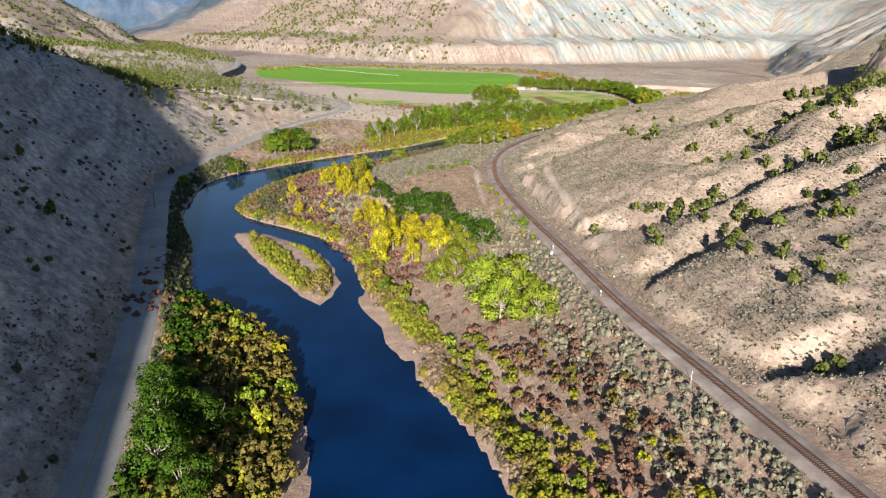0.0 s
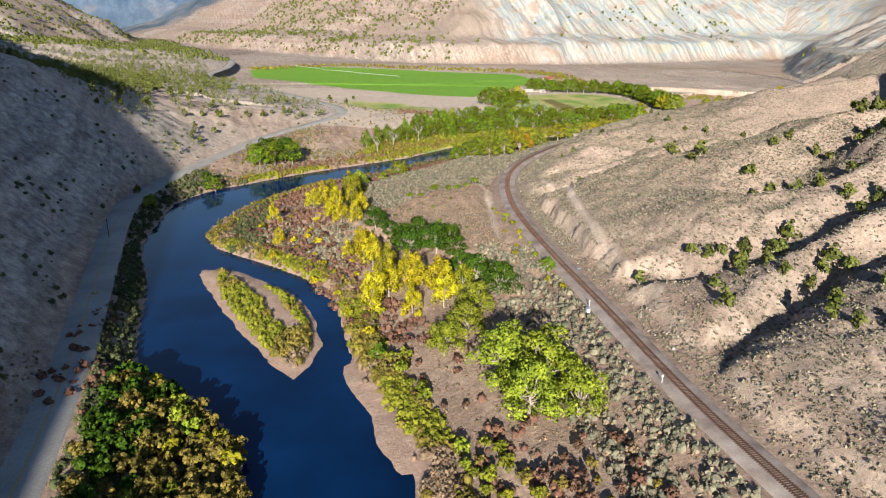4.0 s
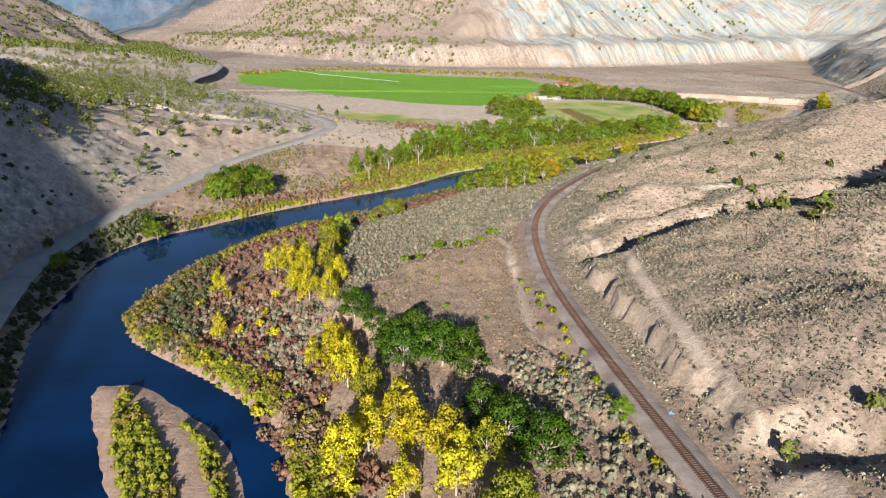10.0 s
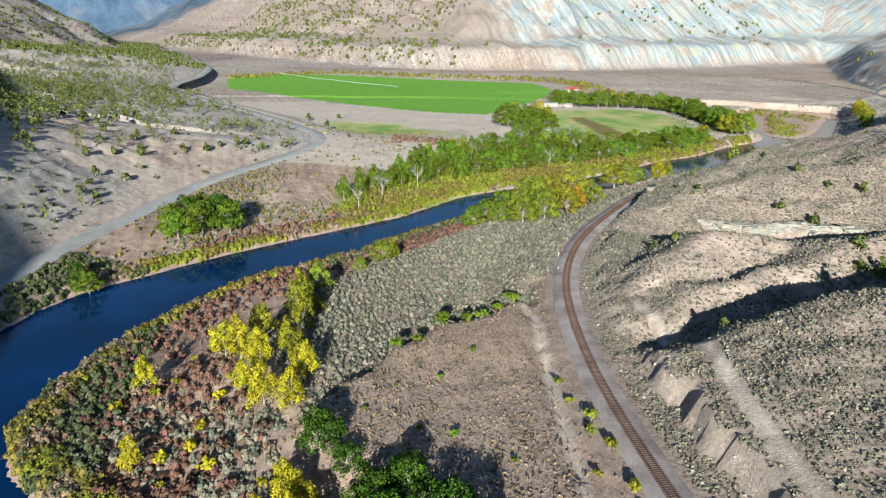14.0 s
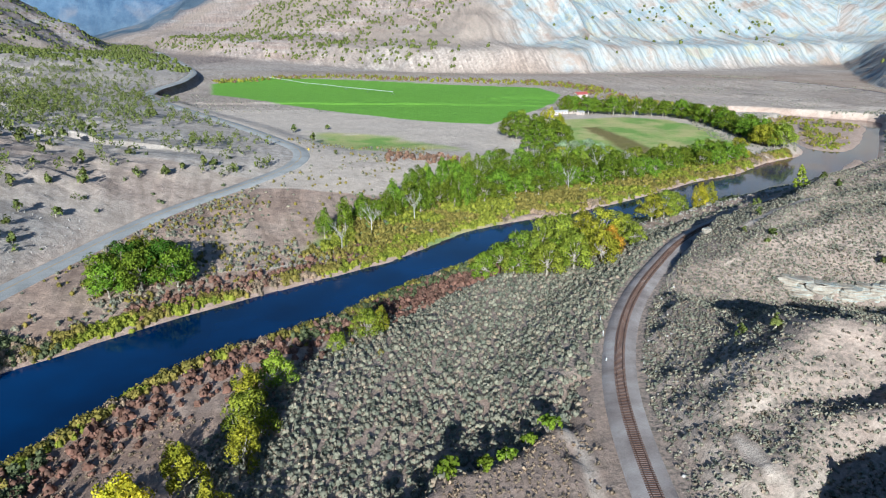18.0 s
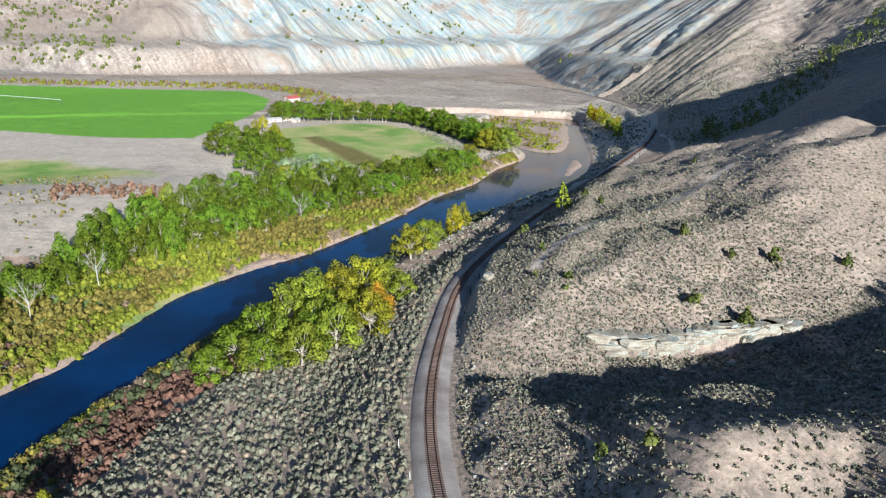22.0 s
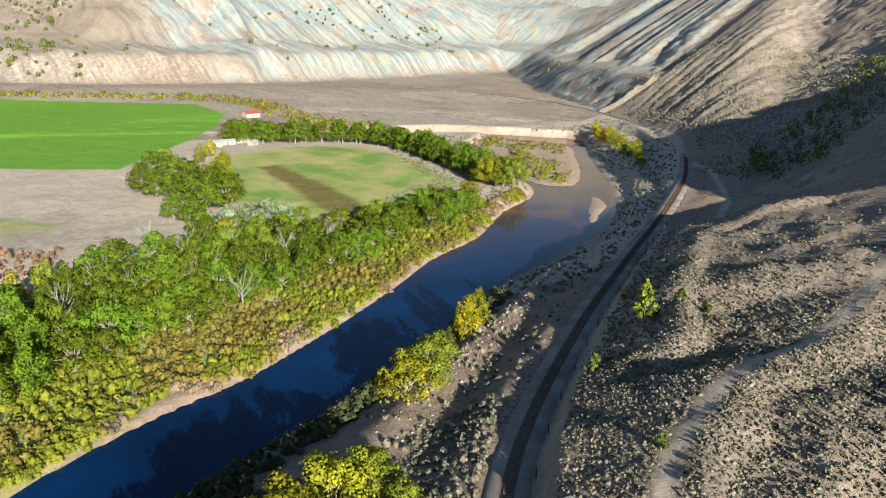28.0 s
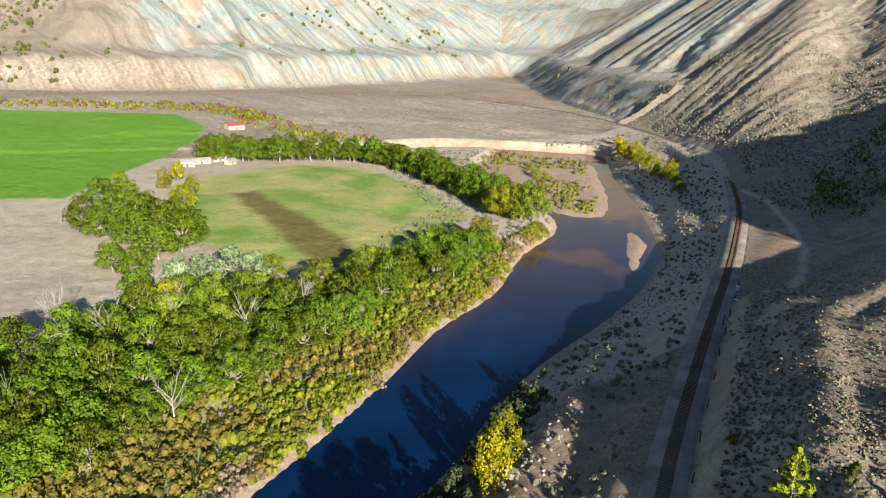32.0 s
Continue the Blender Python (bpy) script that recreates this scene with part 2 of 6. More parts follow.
# draws that cut the eastern hills: x, y, floor height
DRAWS = [
    ([(58, 200, 14.5), (75, 214, 16), (105, 234, 23), (135, 239, 33), (165, 247, 45), (240, 275, 70)], 0.9, 2.0),
    ([(50, 254, 14.5), (78, 249, 19), (99, 256, 24), (125, 268, 32), (165, 287, 42), (260, 340, 72)], 0.9, 1.8),
    ([(68, 148, 14.5), (88, 143, 16), (105, 152, 22), (130, 172, 34), (180, 200, 54)], 0.9, 2.0),
    ([(110, 300, 28), (126, 306, 32), (145, 322, 40), (175, 330, 52), (230, 360, 70)], 0.8, 1.5),
    ([(34, 363, 13.5), (60, 371, 16.5), (85, 375, 21), (125, 382, 29), (200, 410, 47), (300, 440, 80)], 0.9, 3.0),
    ([(52, 476, 13.5), (75, 460, 13.8), (110, 448, 14.5), (165, 448, 20), (240, 470, 36), (330, 500, 66)], 0.6, 6.0),
    ([(225, 652, 13.5), (250, 648, 13.8), (285, 672, 15), (330, 698, 18), (420, 742, 32), (560, 800, 75), (800, 880, 170)], 0.75, 14.0),
    ([(500, 1050, 9), (580, 1085, 34), (680, 1130, 82), (800, 1190, 150), (950, 1260, 240)], 0.85, 3.0),
    ([(535, 1150, 9), (620, 1190, 42), (720, 1240, 95), (850, 1300, 170)], 0.8, 3.0),
    ([(570, 1250, 9), (660, 1300, 48), (770, 1360, 110), (900, 1430, 190)], 0.8, 3.0),
    ([(640, 1400, 9), (740, 1440, 60), (850, 1500, 130)], 0.8, 3.0),
]
# foot of the far hills, from the rail's bend round the head of the valley
FAR_FOOT = [(500, 1050), (550, 1220), (650, 1430), (745, 1640), (600, 1590), (404, 1505), (250, 1440), (100, 1405), (-80, 1450), (-227, 1640),
            (-546, 2038), (-960, 2519), (-1600, 3500), (-2200, 4600)]
VALLEY = [(470, 1000)] + FAR_FOOT + [(-3500, 4600), (-3500, -600), (470, -600)]


TERRACE = [(20, 400), (6, 390), (-8, 380), (-20, 366), (-30, 352), (-37, 340), (-30, 326), (-14, 318), (0, 300), (14, 282), (22, 268), (27, 290), (22, 330), (21, 370)]
SW_BASE, SW_RISE = 114.0, 1.10           # the mountain that shades the western slope
EAST_FOOT = smooth_line(RAIL[:-8] + [(455, 938), (482, 1030), (512, 1090), (560, 1230), (650, 1430), (745, 1640), (900, 2000), (1200, 2700), (1500, 4700)], 16)
# noses of rock and earth that stand out of the eastern slopes: crest line x, y, z, and side slope
SPURS = [
    ([(134, 536, 30), (152, 556, 31), (178, 576, 31.5), (196, 592, 30.5), (214, 597, 30), (240, 592, 41), (270, 580, 54), (340, 585, 70), (420, 620, 80), (480, 645, 94), (560, 660, 115)], 0.66),
    ([(89, 483, 24.5), (100, 497, 27.5), (110, 506, 29), (125, 513, 30.5), (149, 515, 34), (200, 530, 42), (270, 545, 56)], 0.34),
    ([(40, 385, 14.5), (44, 389, 19), (50, 395, 22.6), (58, 402, 26.5), (75, 411, 34), (95, 418, 40), (130, 424, 47), (180, 432, 55), (260, 450, 72)], 0.6),
]
SHADE_RIDGE = [(292, 440, 114), (335, 466, 132), (380, 478, 140), (430, 490, 142), (520, 545, 140), (720, 640, 165)]       # out of view, added to shade the side valley
LEDGE_LINE = [(90, 478), (95, 469), (105, 463), (120, 459), (136, 456), (152, 455)]
CUT_AT = [0, 250, 330, 470, 500, 560, 590, 680, 715, 770, 830, 900, 950, 1000, 1100, 1160, 1200, 1400]
CUT_HIGH = [3, 3.5, 4.5, 5, 8.5, 8.5, 4, 4, 4.5, 5.5, 12, 11, 1, 1, 2, 4, 3, 2]


GRID = {}


def ground_height(x, y):
    """Height of the ground in metres over the river's surface."""
    x, y = np.asarray(x, float), np.asarray(y, float)
    dr = signed(x, y, RIVER)
    d_rail, s_rail, _, _ = near_line(x, y, RAIL_LINE)
    d_road, s_road, _, z_road = near_line(x, y, ROAD_LINE)
    _, s_river, _, _ = near_line(x, y, BANK_EAST)
    rough = fbm(x, y, 40, 6, 0.55)
    small = fbm(x + 90, y, 9, 4, 0.6)
    east = s_river > 0
    dd = np.maximum(dr, 0)
    # floor between river and rail: low shore, sage flat, and a terrace in the bend
    u = dd / (dd + np.maximum(d_rail - 6, 0) + 1e-6)
    z_e = 1.2 + 0.02 * np.minimum(dd, 40) + 6.5 * step(u + 0.08 * fbm(x, y, 25, 3), 0.16, 0.5) + (RAIL_Z - 9.2) * step(u, 0.7, 0.98)
    z_e = np.maximum(z_e, (13.2 + 1.8 * step(y, 350, 385)) * step(-signed(x, y, TERRACE) + 3 * small, -4, 2))
    z_e -= 2.6 * (1 - step(np.abs(d_rail - 11 - 5 * fbm(x, y, 22, 3)), 0.7, 2.6)) * (y < 420) * (s_rail < 0) * step(y, 220, 300)
    cliff = (y > 925) & east
    z_e = np.where(cliff, np.maximum(z_e, 6.5 * step(dd, 0.5, 5)), z_e)
    # floor between river and road, and the farmed plain
    u = dd / (dd + np.maximum(d_road - 6, 0) + 1e-6)
    z_w = 1.0 + (z_road - 1.3) * step(u, 0.05, 0.95)
    GRID.update(river=dr, rail=np.where(s_rail > 0, d_rail, -d_rail), road=np.where(s_road > 0, d_road, -d_road))
    far = step(y, 690, 780)
    plain = 4.0 + 3.0 * step(dd, 60, 260) + 2.0 * step(y, 1000, 1400)
    near_road = 1 - step(d_road, 6, 45)
    z_w = z_w * (1 - far) + far * (plain * (1 - near_road) + (z_road - 0.3) * near_road)
    z = np.where(east, z_e, z_w) + (0.9 * rough + 0.35 * small) * step(dd, 2, 30) * step(np.minimum(d_rail, d_road), 5, 12)
    # hills east of the rail
    d_f, s_f, along, _ = near_line(x, y, EAST_FOOT)
    d_e = np.where(s_f > 0, d_f, 0)
    north = step(x * 0.55 - y * 0.84, -470, -400)          # 1 south of the side valley
    steep = 0.25 * north + 0.5 * (1 - north)
    cut_z = np.interp(along, CUT_AT, CUT_HIGH)
    low = np.interp(along, [470, 500, 565, 590], [7.0, 10.5, 10.5, 7.0])      # here a scarp stands back from the track
    scallop = 0.9 * np.abs(np.sin(along * 0.8 + 2.5 * fbm(x, y, 30, 2)))
    cut = cut_z * step(d_e - scallop + 4 * fbm(x, y, 14, 4, 0.6), low, low + np.where(low > 9, 3.2, 4.0 + 0.7 * cut_z)) + 1.0 * small * step(d_e, 7, 12)
    cut = cut + np.where(low > 9, 1.0 * fbm(x + 7, y, 6, 3) * step(d_e, 9, 14), 0)
    cut = np.where(low > 9, 0.6 * cut + 0.16 * np.clip(d_e - 6, 0, 18), cut)
    hill = RAIL_Z + cut + steep * np.maximum(d_e - 14, 0) + 0.0009 * np.maximum(d_e - 60, 0) ** 2 * north
    hill += step(d_e, 12, 40) * north * (4.0 * rough + 1.1 * small + 5.0 * fbm(x + 50, y, 70, 5))
    rills = ridged(along * 0.7 + 0.15 * d_e, d_e * 0.12, 26, 4) - 1.0
    hill += north * step(d_e, 14, 50) * 2.2 * rills
    # long ribs that run straight down the steep slope
    across, up = 0.95 * y - 0.3 * x, 0.95 * x + 0.3 * y
    fold = step(across + 12 * fbm(x, y, 90, 2), 795, 830)               # bold ridges north of the even face
    rib = (5.0 + 17 * fold) * (ridged(across + 3 * small, up * 0.006, 62, 3) - 1.0) + 3.4 * (ridged(across + 0.6 * small, up * 0.008, 14, 2) - 1.0)
    hill += (1 - north) * step(d_e, 6, 60) * (rib + 0.6 * small)
    GRID.update(across=across, up=up, north=north)
    GRID.update(along=along, d_e=d_e)
    for line, slope in SPURS:
        dl, _, _, zf = near_line(x, y, line)
        hill = np.maximum(hill, zf + 2.5 * rough - slope * np.maximum(dl - 1.5 + 3 * small, 0))
    for line, wall, width in DRAWS:
        dl, _, _, zf = near_line(x, y, line)
        hill = np.minimum(hill, np.maximum(zf, RAIL_Z - 0.3) + wall * np.maximum(dl - width + 7.0 * fbm(x, y, 16, 5, 0.6), 0) ** 0.9)
    dl, _, _, zf = near_line(x, y, SHADE_RIDGE)
    hill = np.maximum(hill, zf + 5 * rough - 1.9 * np.maximum(dl - 1.5 + 3 * small, 0))
    dl, sl, _, _ = near_line(x, y, LEDGE_LINE)
    hill -= 7.5 * np.where(sl > 0, step(dl, 0, 2.2) * (1 - step(dl, 9, 24)), 0) * step(x, 90, 97) * (1 - step(x, 138, 152))
    trail = near_line(x, y, [(94, 500), (102, 506), (112, 511), (122, 515), (133, 518), (146, 518), (158, 520), (185, 528)])[0]
    hill -= 0.12 * (1 - step(trail, 0.8, 2.4))
    hill = np.minimum(hill, 430 + 60 * rough)
    foot = step(d_e, 4, 8)
    z = np.where((s_f > 0), np.maximum(hill * foot + np.where(y < 960, RAIL_Z - 0.35, z) * (1 - foot), np.where(y < 960, RAIL_Z - 0.5, 4)), z)
    # hills west of the road
    d_w = np.where(s_road < 0, d_road, 0)
    a = np.interp(y, [450, 545, 600, 680, 2000], [0.92, 0.42, 0.34, 0.11, 0.11])
    calm = 1 - 0.75 * step(y, 600, 700) * (1 - step(d_road, 40, 160))        # the bench beside the bend of the road is smooth
    rim = np.interp(y, [100, 300, 455, 540, 620, 760, 1000, 1400], [62, 74, 66, 36, 26, 20, 22, 26]) - z_road + 10 * calm * fbm(x, y, 55, 4)
    lift = a * np.maximum(d_w - 6, 0)
    over = np.maximum(lift - rim, 0) / a
    west = z_road + np.minimum(lift, rim) + 2.6 * step(over, 0, 3) * (1 - step(y, 500, 580)) + np.interp(y, [400, 600, 720], [0.26, 0.26, 0.10]) * np.minimum(over, 260) + 0.03 * np.maximum(over - 260, 0)
    west += calm * step(d_w, 8, 50) * (6.0 * fbm(x, y, 60, 6, 0.55) + 3.0 * (ridged(y * 0.8, x * 0.25, 30, 4) - 1.0))
    west += step(d_w, 12, 40) * 1.6 * (np.abs(((west / 7.0) % 1.0) - 0.5) * 2) ** 3 * (1 - step(y, 480, 620))
    west = z_road + (west - z_road) * (1 - step(y, 1450, 2000))
    z = np.where(s_road < 0, np.maximum(west, z_road - 0.3), z)
    # mountain to the south-west, behind the start of the flight
    sw = SW_BASE + SW_RISE * (-92 - x) - 0.75 * np.abs(y + 160) + 10 * fbm(x, y, 120, 5)
    z = np.where(x < -40, np.maximum(z, np.minimum(sw, 295)), z)
    # far hills round the head of the valley
    d_h = np.where(y > 1000, np.maximum(signed(x, y, VALLEY), 0), 0)
    warp = 40 * fbm(x, y, 120, 3)
    GRID["gully"] = x + 0.35 * y + 0.25 * warp
    gully = ridged(x + 0.35 * y + warp, y * 0.22, 120, 6) - 1.0
    rise = 30 * step(d_h + 26 * fbm(x, y * 0.3, 36, 4), 3, 60) + 0.10 * d_h + 0.40 * np.maximum(d_h - 150, 0)
    rise += step(d_h, 10, 260) * (34 * gully + 26 * (ridged(x + 0.6 * y, y * 0.12, 300, 2) - 0.8)) + step(d_h, 5, 60) * 6 * (ridged(x + 0.35 * y, y * 0.2, 30, 4) - 1)
    back = np.minimum(9 + rise, 520 + 60 * rough)
    z = np.where(d_h > 0, np.maximum(back, np.where(s_f > 0, z, 0)), z)
    # hill at the far west end of the valley and the range beyond it
    z = np.maximum(z, 580 - 0.55 * np.hypot(x + 1890, y - 1850) + 45 * (ridged(x, y, 220, 5) - 1))
    z = np.where(y > 3600, np.maximum(z, 560 - 0.5 * np.abs(y - 4400) + 120 * (ridged(x, y, 700, 4) - 1)), z)
    z = np.where(y > 880, np.maximum(z, RAIL_Z - 0.4 - 0.45 * np.maximum(d_rail - 5, 0)), z)         # embankment over the plain
    # bed and banks of the river
    isle = np.minimum(signed(x, y, ISLE), signed(x, y, BAR))
    isle = np.minimum(isle, np.minimum(signed(x, y, SHINGLE), signed(x, y, MUD_BAR) + 5))
    bed = np.maximum(-0.12 * np.minimum(-dr, 18) - 0.25, -2.4)
    bed = np.where(isle < 8, np.maximum(np.clip(-isle * 0.16, -2.2, 0.9) + 0.25 * small, bed), bed)
    bank = np.minimum(z, 0.15 + np.where(cliff, 2.2, 0.45) * dd + 0.3 * rough)
    GRID["isle"] = isle
    return np.where(dr < 0, bed, np.where(dd < 30, bank, z))


def axis(*stages):
    """Grid lines: stages of (start, spacing), the last one gives the end."""
    out = []
    for (a, d), (b, _) in zip(stages[:-1], stages[1:]):
        m = max(1, round((b - a) / d))
        out += list(a + (b - a) * np.arange(m) / m)
    return np.array(out + [stages[-1][0]])


def sheet(xs, ys, height):
    gx, gy = np.meshgrid(xs, ys)
    gz = height(gx, gy)
    v = np.stack([gx.ravel(), gy.ravel(), gz.ravel()], 1)
    nx, ny = len(xs), len(ys)
    i = (np.arange(ny - 1)[:, None] * nx + np.arange(nx - 1)[None, :]).ravel()
    f = np.stack([i, i + 1, i + nx + 1, i + nx], 1)
    return v, f


def mesh_of(name, v, f, mats, smooth=False, index=None):
    me = bpy.data.meshes.new(name)
    f = np.asarray(f, np.int32)
    me.vertices.add(len(v))
    me.vertices.foreach_set("co", np.asarray(v, np.float32).ravel())
    k = f.shape[1]
    me.loops.add(f.size)
    me.loops.foreach_set("vertex_index", f.ravel())
    me.polygons.add(len(f))
    me.polygons.foreach_set("loop_start", np.arange(len(f), dtype=np.int32) * k)
    me.polygons.foreach_set("loop_total", np.full(len(f), k, np.int32))
    for m in mats if isinstance(mats, (list, tuple)) else [mats]:
        me.materials.append(m)
    if index is not None:
        me.polygons.foreach_set("material_index", np.asarray(index, np.int32))
    me.update(calc_edges=True)
    me.polygons.foreach_set("use_smooth", np.full(len(f), smooth, bool))
    return me


XS = axis((-3000, 70), (-1200, 30), (-620, 9), (-330, 4.5), (-240, 2.3), (28, 1.5), (110, 2.3), (300, 2.0), (500, 2.4), (760, 9), (1000, 24), (1600, 60), (2400, 60))
YS = axis((-700, 40), (-300, 16), (20, 5), (80, 2.2), (280, 1.6), (410, 2.2), (700, 2.0), (1010, 3.0), (1250, 9), (1720, 18), (2300, 45), (4750, 45))
gv, gf = sheet(XS, YS, ground_height)
gx, gy, gz = gv[:, 0], gv[:, 1], gv[:, 2]


def lookup(x, y, g=None):
    """Height of the ground sheet, or another value kept with it, at places."""
    g = gz if g is None else GRID[g]
    x, y = np.asarray(x, float), np.asarray(y, float)
    i = np.clip(np.searchsorted(XS, x) - 1, 0, len(XS) - 2)
    j = np.clip(np.searchsorted(YS, y) - 1, 0, len(YS) - 2)
    u, v = (x - XS[i]) / (XS[i + 1] - XS[i]), (y - YS[j]) / (YS[j + 1] - YS[j])
    g = np.asarray(g).reshape(len(YS), len(XS))
    return (g[j, i] * (1 - u) + g[j, i + 1] * u) * (1 - v) + (g[j + 1, i] * (1 - u) + g[j + 1, i + 1] * u) * v


FIELD = [(-330, 1250), (-290, 1125), (-195, 1036), (-100, 950), (-25, 894), (31, 875), (67, 950), (110, 1040), (128, 1110), (112, 1195), (0, 1240), (-270, 1340)]
PASTURE = [(80, 885), (103, 914), (160, 940), (198, 917), (214, 859), (208, 786), (158, 746), (130, 734), (96, 752), (74, 794)]
UNDER = [(-66, 536), (-30, 540), (30, 603), (83, 634), (140, 686), (205, 738), (195, 762), (120, 730), (20, 690), (-48, 600)]
MEADOW = [(-120, 838), (-47, 817), (7, 758), (-28, 741), (-48, 730), (-79, 745), (-100, 766)]
# worn dirt tracks and bare washes
PATHS = [
    ([(46, 385), (52, 354), (51, 328), (52, 305), (53, 285), (56, 262), (60, 240)], 1.3),
    ([(94, 500), (102, 506), (112, 511), (122, 515), (133, 518), (146, 518), (158, 520), (185, 528), (215, 540)], 1.5),
    ([(223, 628), (238, 632), (262, 646), (287, 664), (310, 690), (338, 724), (352, 752)], 1.5),
    ([(16, 400), (19, 388), (19, 354), (18, 326), (21, 300)], 1.2),
    ([(-150, 830), (-60, 850), (30, 830), (80, 860), (105, 935), (140, 990)], 3.0),
    ([(95, 935), (115, 980), (135, 965), (118, 935)], 14.0),
    ([(-92, 520), (-60, 530), (-110, 470), (-135, 452)], 2.0),
    ([(-400, 1010), (-330, 1080)], 6.0),
]
ground_mat, n, l, b = material("ground_soil", 0.95, 0.1)
p = world_coords(n)
att = n.new("ShaderNodeAttribute")
att.attribute_name = "zone"
sep = n.new("ShaderNodeSeparateColor")
l.new(att.outputs["Color"], sep.inputs[0])
att2 = n.new("ShaderNodeAttribute")
att2.attribute_name = "cover"
sep2 = n.new("ShaderNodeSeparateColor")
l.new(att2.outputs["Color"], sep2.inputs[0])
big = noise_node(n, l, 0.018, 7, 0.65, p)
mid = noise_node(n, l, 0.22, 9, 0.72, p)
fine = noise_node(n, l, 1.5, 9, 0.78, p)
soil = ramp(n, l, big, [(0.3, (0.36, 0.245, 0.185)), (0.5, (0.46, 0.33, 0.26)), (0.7, (0.53, 0.415, 0.335))])
soil = mix(n, l, 0.8, soil, ramp(n, l, mid, [(0.32, (0.5, 0.5, 0.52)), (0.62, (1.12, 1.1, 1.06))]), "MULTIPLY")
grass = ramp(n, l, mid, [(0.25, (0.15, 0.32, 0.035)), (0.75, (0.23, 0.43, 0.06))])
sand = ramp(n, l, mid, [(0.3, (0.40, 0.27, 0.21)), (0.7, (0.56, 0.41, 0.33))])
flow = n.new("ShaderNodeAttribute")
flow.attribute_name = "flow"                     # across and down the slope, metres
mp = n.new("ShaderNodeMapping")
mp.inputs["Scale"].default_value = (0.02, 0.0035, 0.01)
l.new(flow.outputs["Vector"], mp.inputs["Vector"])
mp2 = n.new("ShaderNodeMapping")
mp2.inputs["Scale"].default_value = (0.16, 0.010, 0.01)
l.new(flow.outputs["Vector"], mp2.inputs["Vector"])
wob = n.new("ShaderNodeTexNoise")
wob.inputs["Scale"].default_value, wob.inputs["Detail"].default_value, wob.inputs["Roughness"].default_value = 0.03, 5, 0.6
l.new(p, wob.inputs["Vector"])
for m_, amount in ((mp, 1.1), (mp2, 1.3)):
    wv_ = n.new("ShaderNodeVectorMath")
    wv_.operation = "MULTIPLY_ADD"
    wv_.inputs[1].default_value = (amount, amount, 0)
    l.new(wob.outputs["Color"], wv_.inputs[0])
    l.new(m_.outputs[0], wv_.inputs[2])
    if m_ is mp:
        streak = noise_node(n, l, 1.0, 9, 0.66, wv_.outputs[0])
    else:
        rill = noise_node(n, l, 1.0, 6, 0.6, wv_.outputs[0])
pale = ramp(n, l, streak, [(0.33, (0.314, 0.212, 0.174)), (0.40, (0.392, 0.314, 0.269)), (0.46, (0.439, 0.416, 0.380)), (0.52, (0.392, 0.420, 0.428)), (0.58, (0.431, 0.393, 0.317)), (0.66, (0.329, 0.252, 0.210))])
blot = noise_node(n, l, 0.011, 5, 0.55, p)                      # beds of blue-white, cream and rose earth
pale = mix(n, l, ramp(n, l, blot, [(0.38, (0, 0, 0)), (0.52, (1, 1, 1))]), pale, ramp(n, l, noise_node(n, l, 0.02, 6, 0.6, p), [(0.36, (0.361, 0.283, 0.238)), (0.46, (0.423, 0.409, 0.388)), (0.54, (0.314, 0.373, 0.404)), (0.62, (0.439, 0.416, 0.325)), (0.7, (0.431, 0.361, 0.317))]))
scrub = ramp(n, l, noise_node(n, l, 0.95, 5, 0.65, p), [(0.38, (0.17, 0.145, 0.115)), (0.47, (0.29, 0.235, 0.19)), (0.55, (0.42, 0.315, 0.255))])
dirt = ramp(n, l, mid, [(0.3, (0.50, 0.40, 0.325)), (0.7, (0.70, 0.585, 0.49))])
stone = ramp(n, l, mid, [(0.32, (0.22, 0.205, 0.19)), (0.5, (0.44, 0.415, 0.39)), (0.64, (0.66, 0.635, 0.60))])
c = mix(n, l, att.outputs["Alpha"], soil, stone)
sepz = n.new("ShaderNodeSeparateXYZ")
l.new(p, sepz.inputs[0])
beds = n.new("ShaderNodeCombineXYZ")
l.new(math_node(n, l, "MULTIPLY", sepz.outputs[0], 0.0012), beds.inputs[0])
l.new(math_node(n, l, "MULTIPLY", sepz.outputs[2], 0.045), beds.inputs[2])
strata = ramp(n, l, noise_node(n, l, 1.0, 4, 0.6, beds.outputs[0]), [(0.36, (0.62, 0.56, 0.56)), (0.46, (0.95, 0.92, 0.92)), (0.54, (0.8, 0.68, 0.64)), (0.62, (1.0, 1.02, 1.03))])
headland = n.new("ShaderNodeMapRange")
headland.inputs["From Min"].default_value, headland.inputs["From Max"].default_value = 1550, 1800
l.new(sepz.outputs[1], headland.inputs["Value"])
c = mix(n, l, math_node(n, l, "MULTIPLY", headland.outputs[0], 0.85), c, mix(n, l, 1.0, c, strata, "MULTIPLY"))
c = mix(n, l, sep.outputs[2], c, pale)
c = mix(n, l, 0.75, c, ramp(n, l, rill, [(0.36, (0.62, 0.60, 0.58)), (0.5, (0.95, 0.95, 0.95)), (0.64, (1.25, 1.22, 1.18))]), "MULTIPLY")
c = mix(n, l, sep2.outputs[0], c, scrub)
c = mix(n, l, sep2.outputs[2], c, dirt)
hazy_woods = n.new("ShaderNodeMapRange")                             # forest tone with blue distance haze painted in, over the last mountains
hazy_woods.inputs["From Min"].default_value, hazy_woods.inputs["From Max"].default_value = 3000, 3300
l.new(sepz.outputs[1], hazy_woods.inputs["Value"])
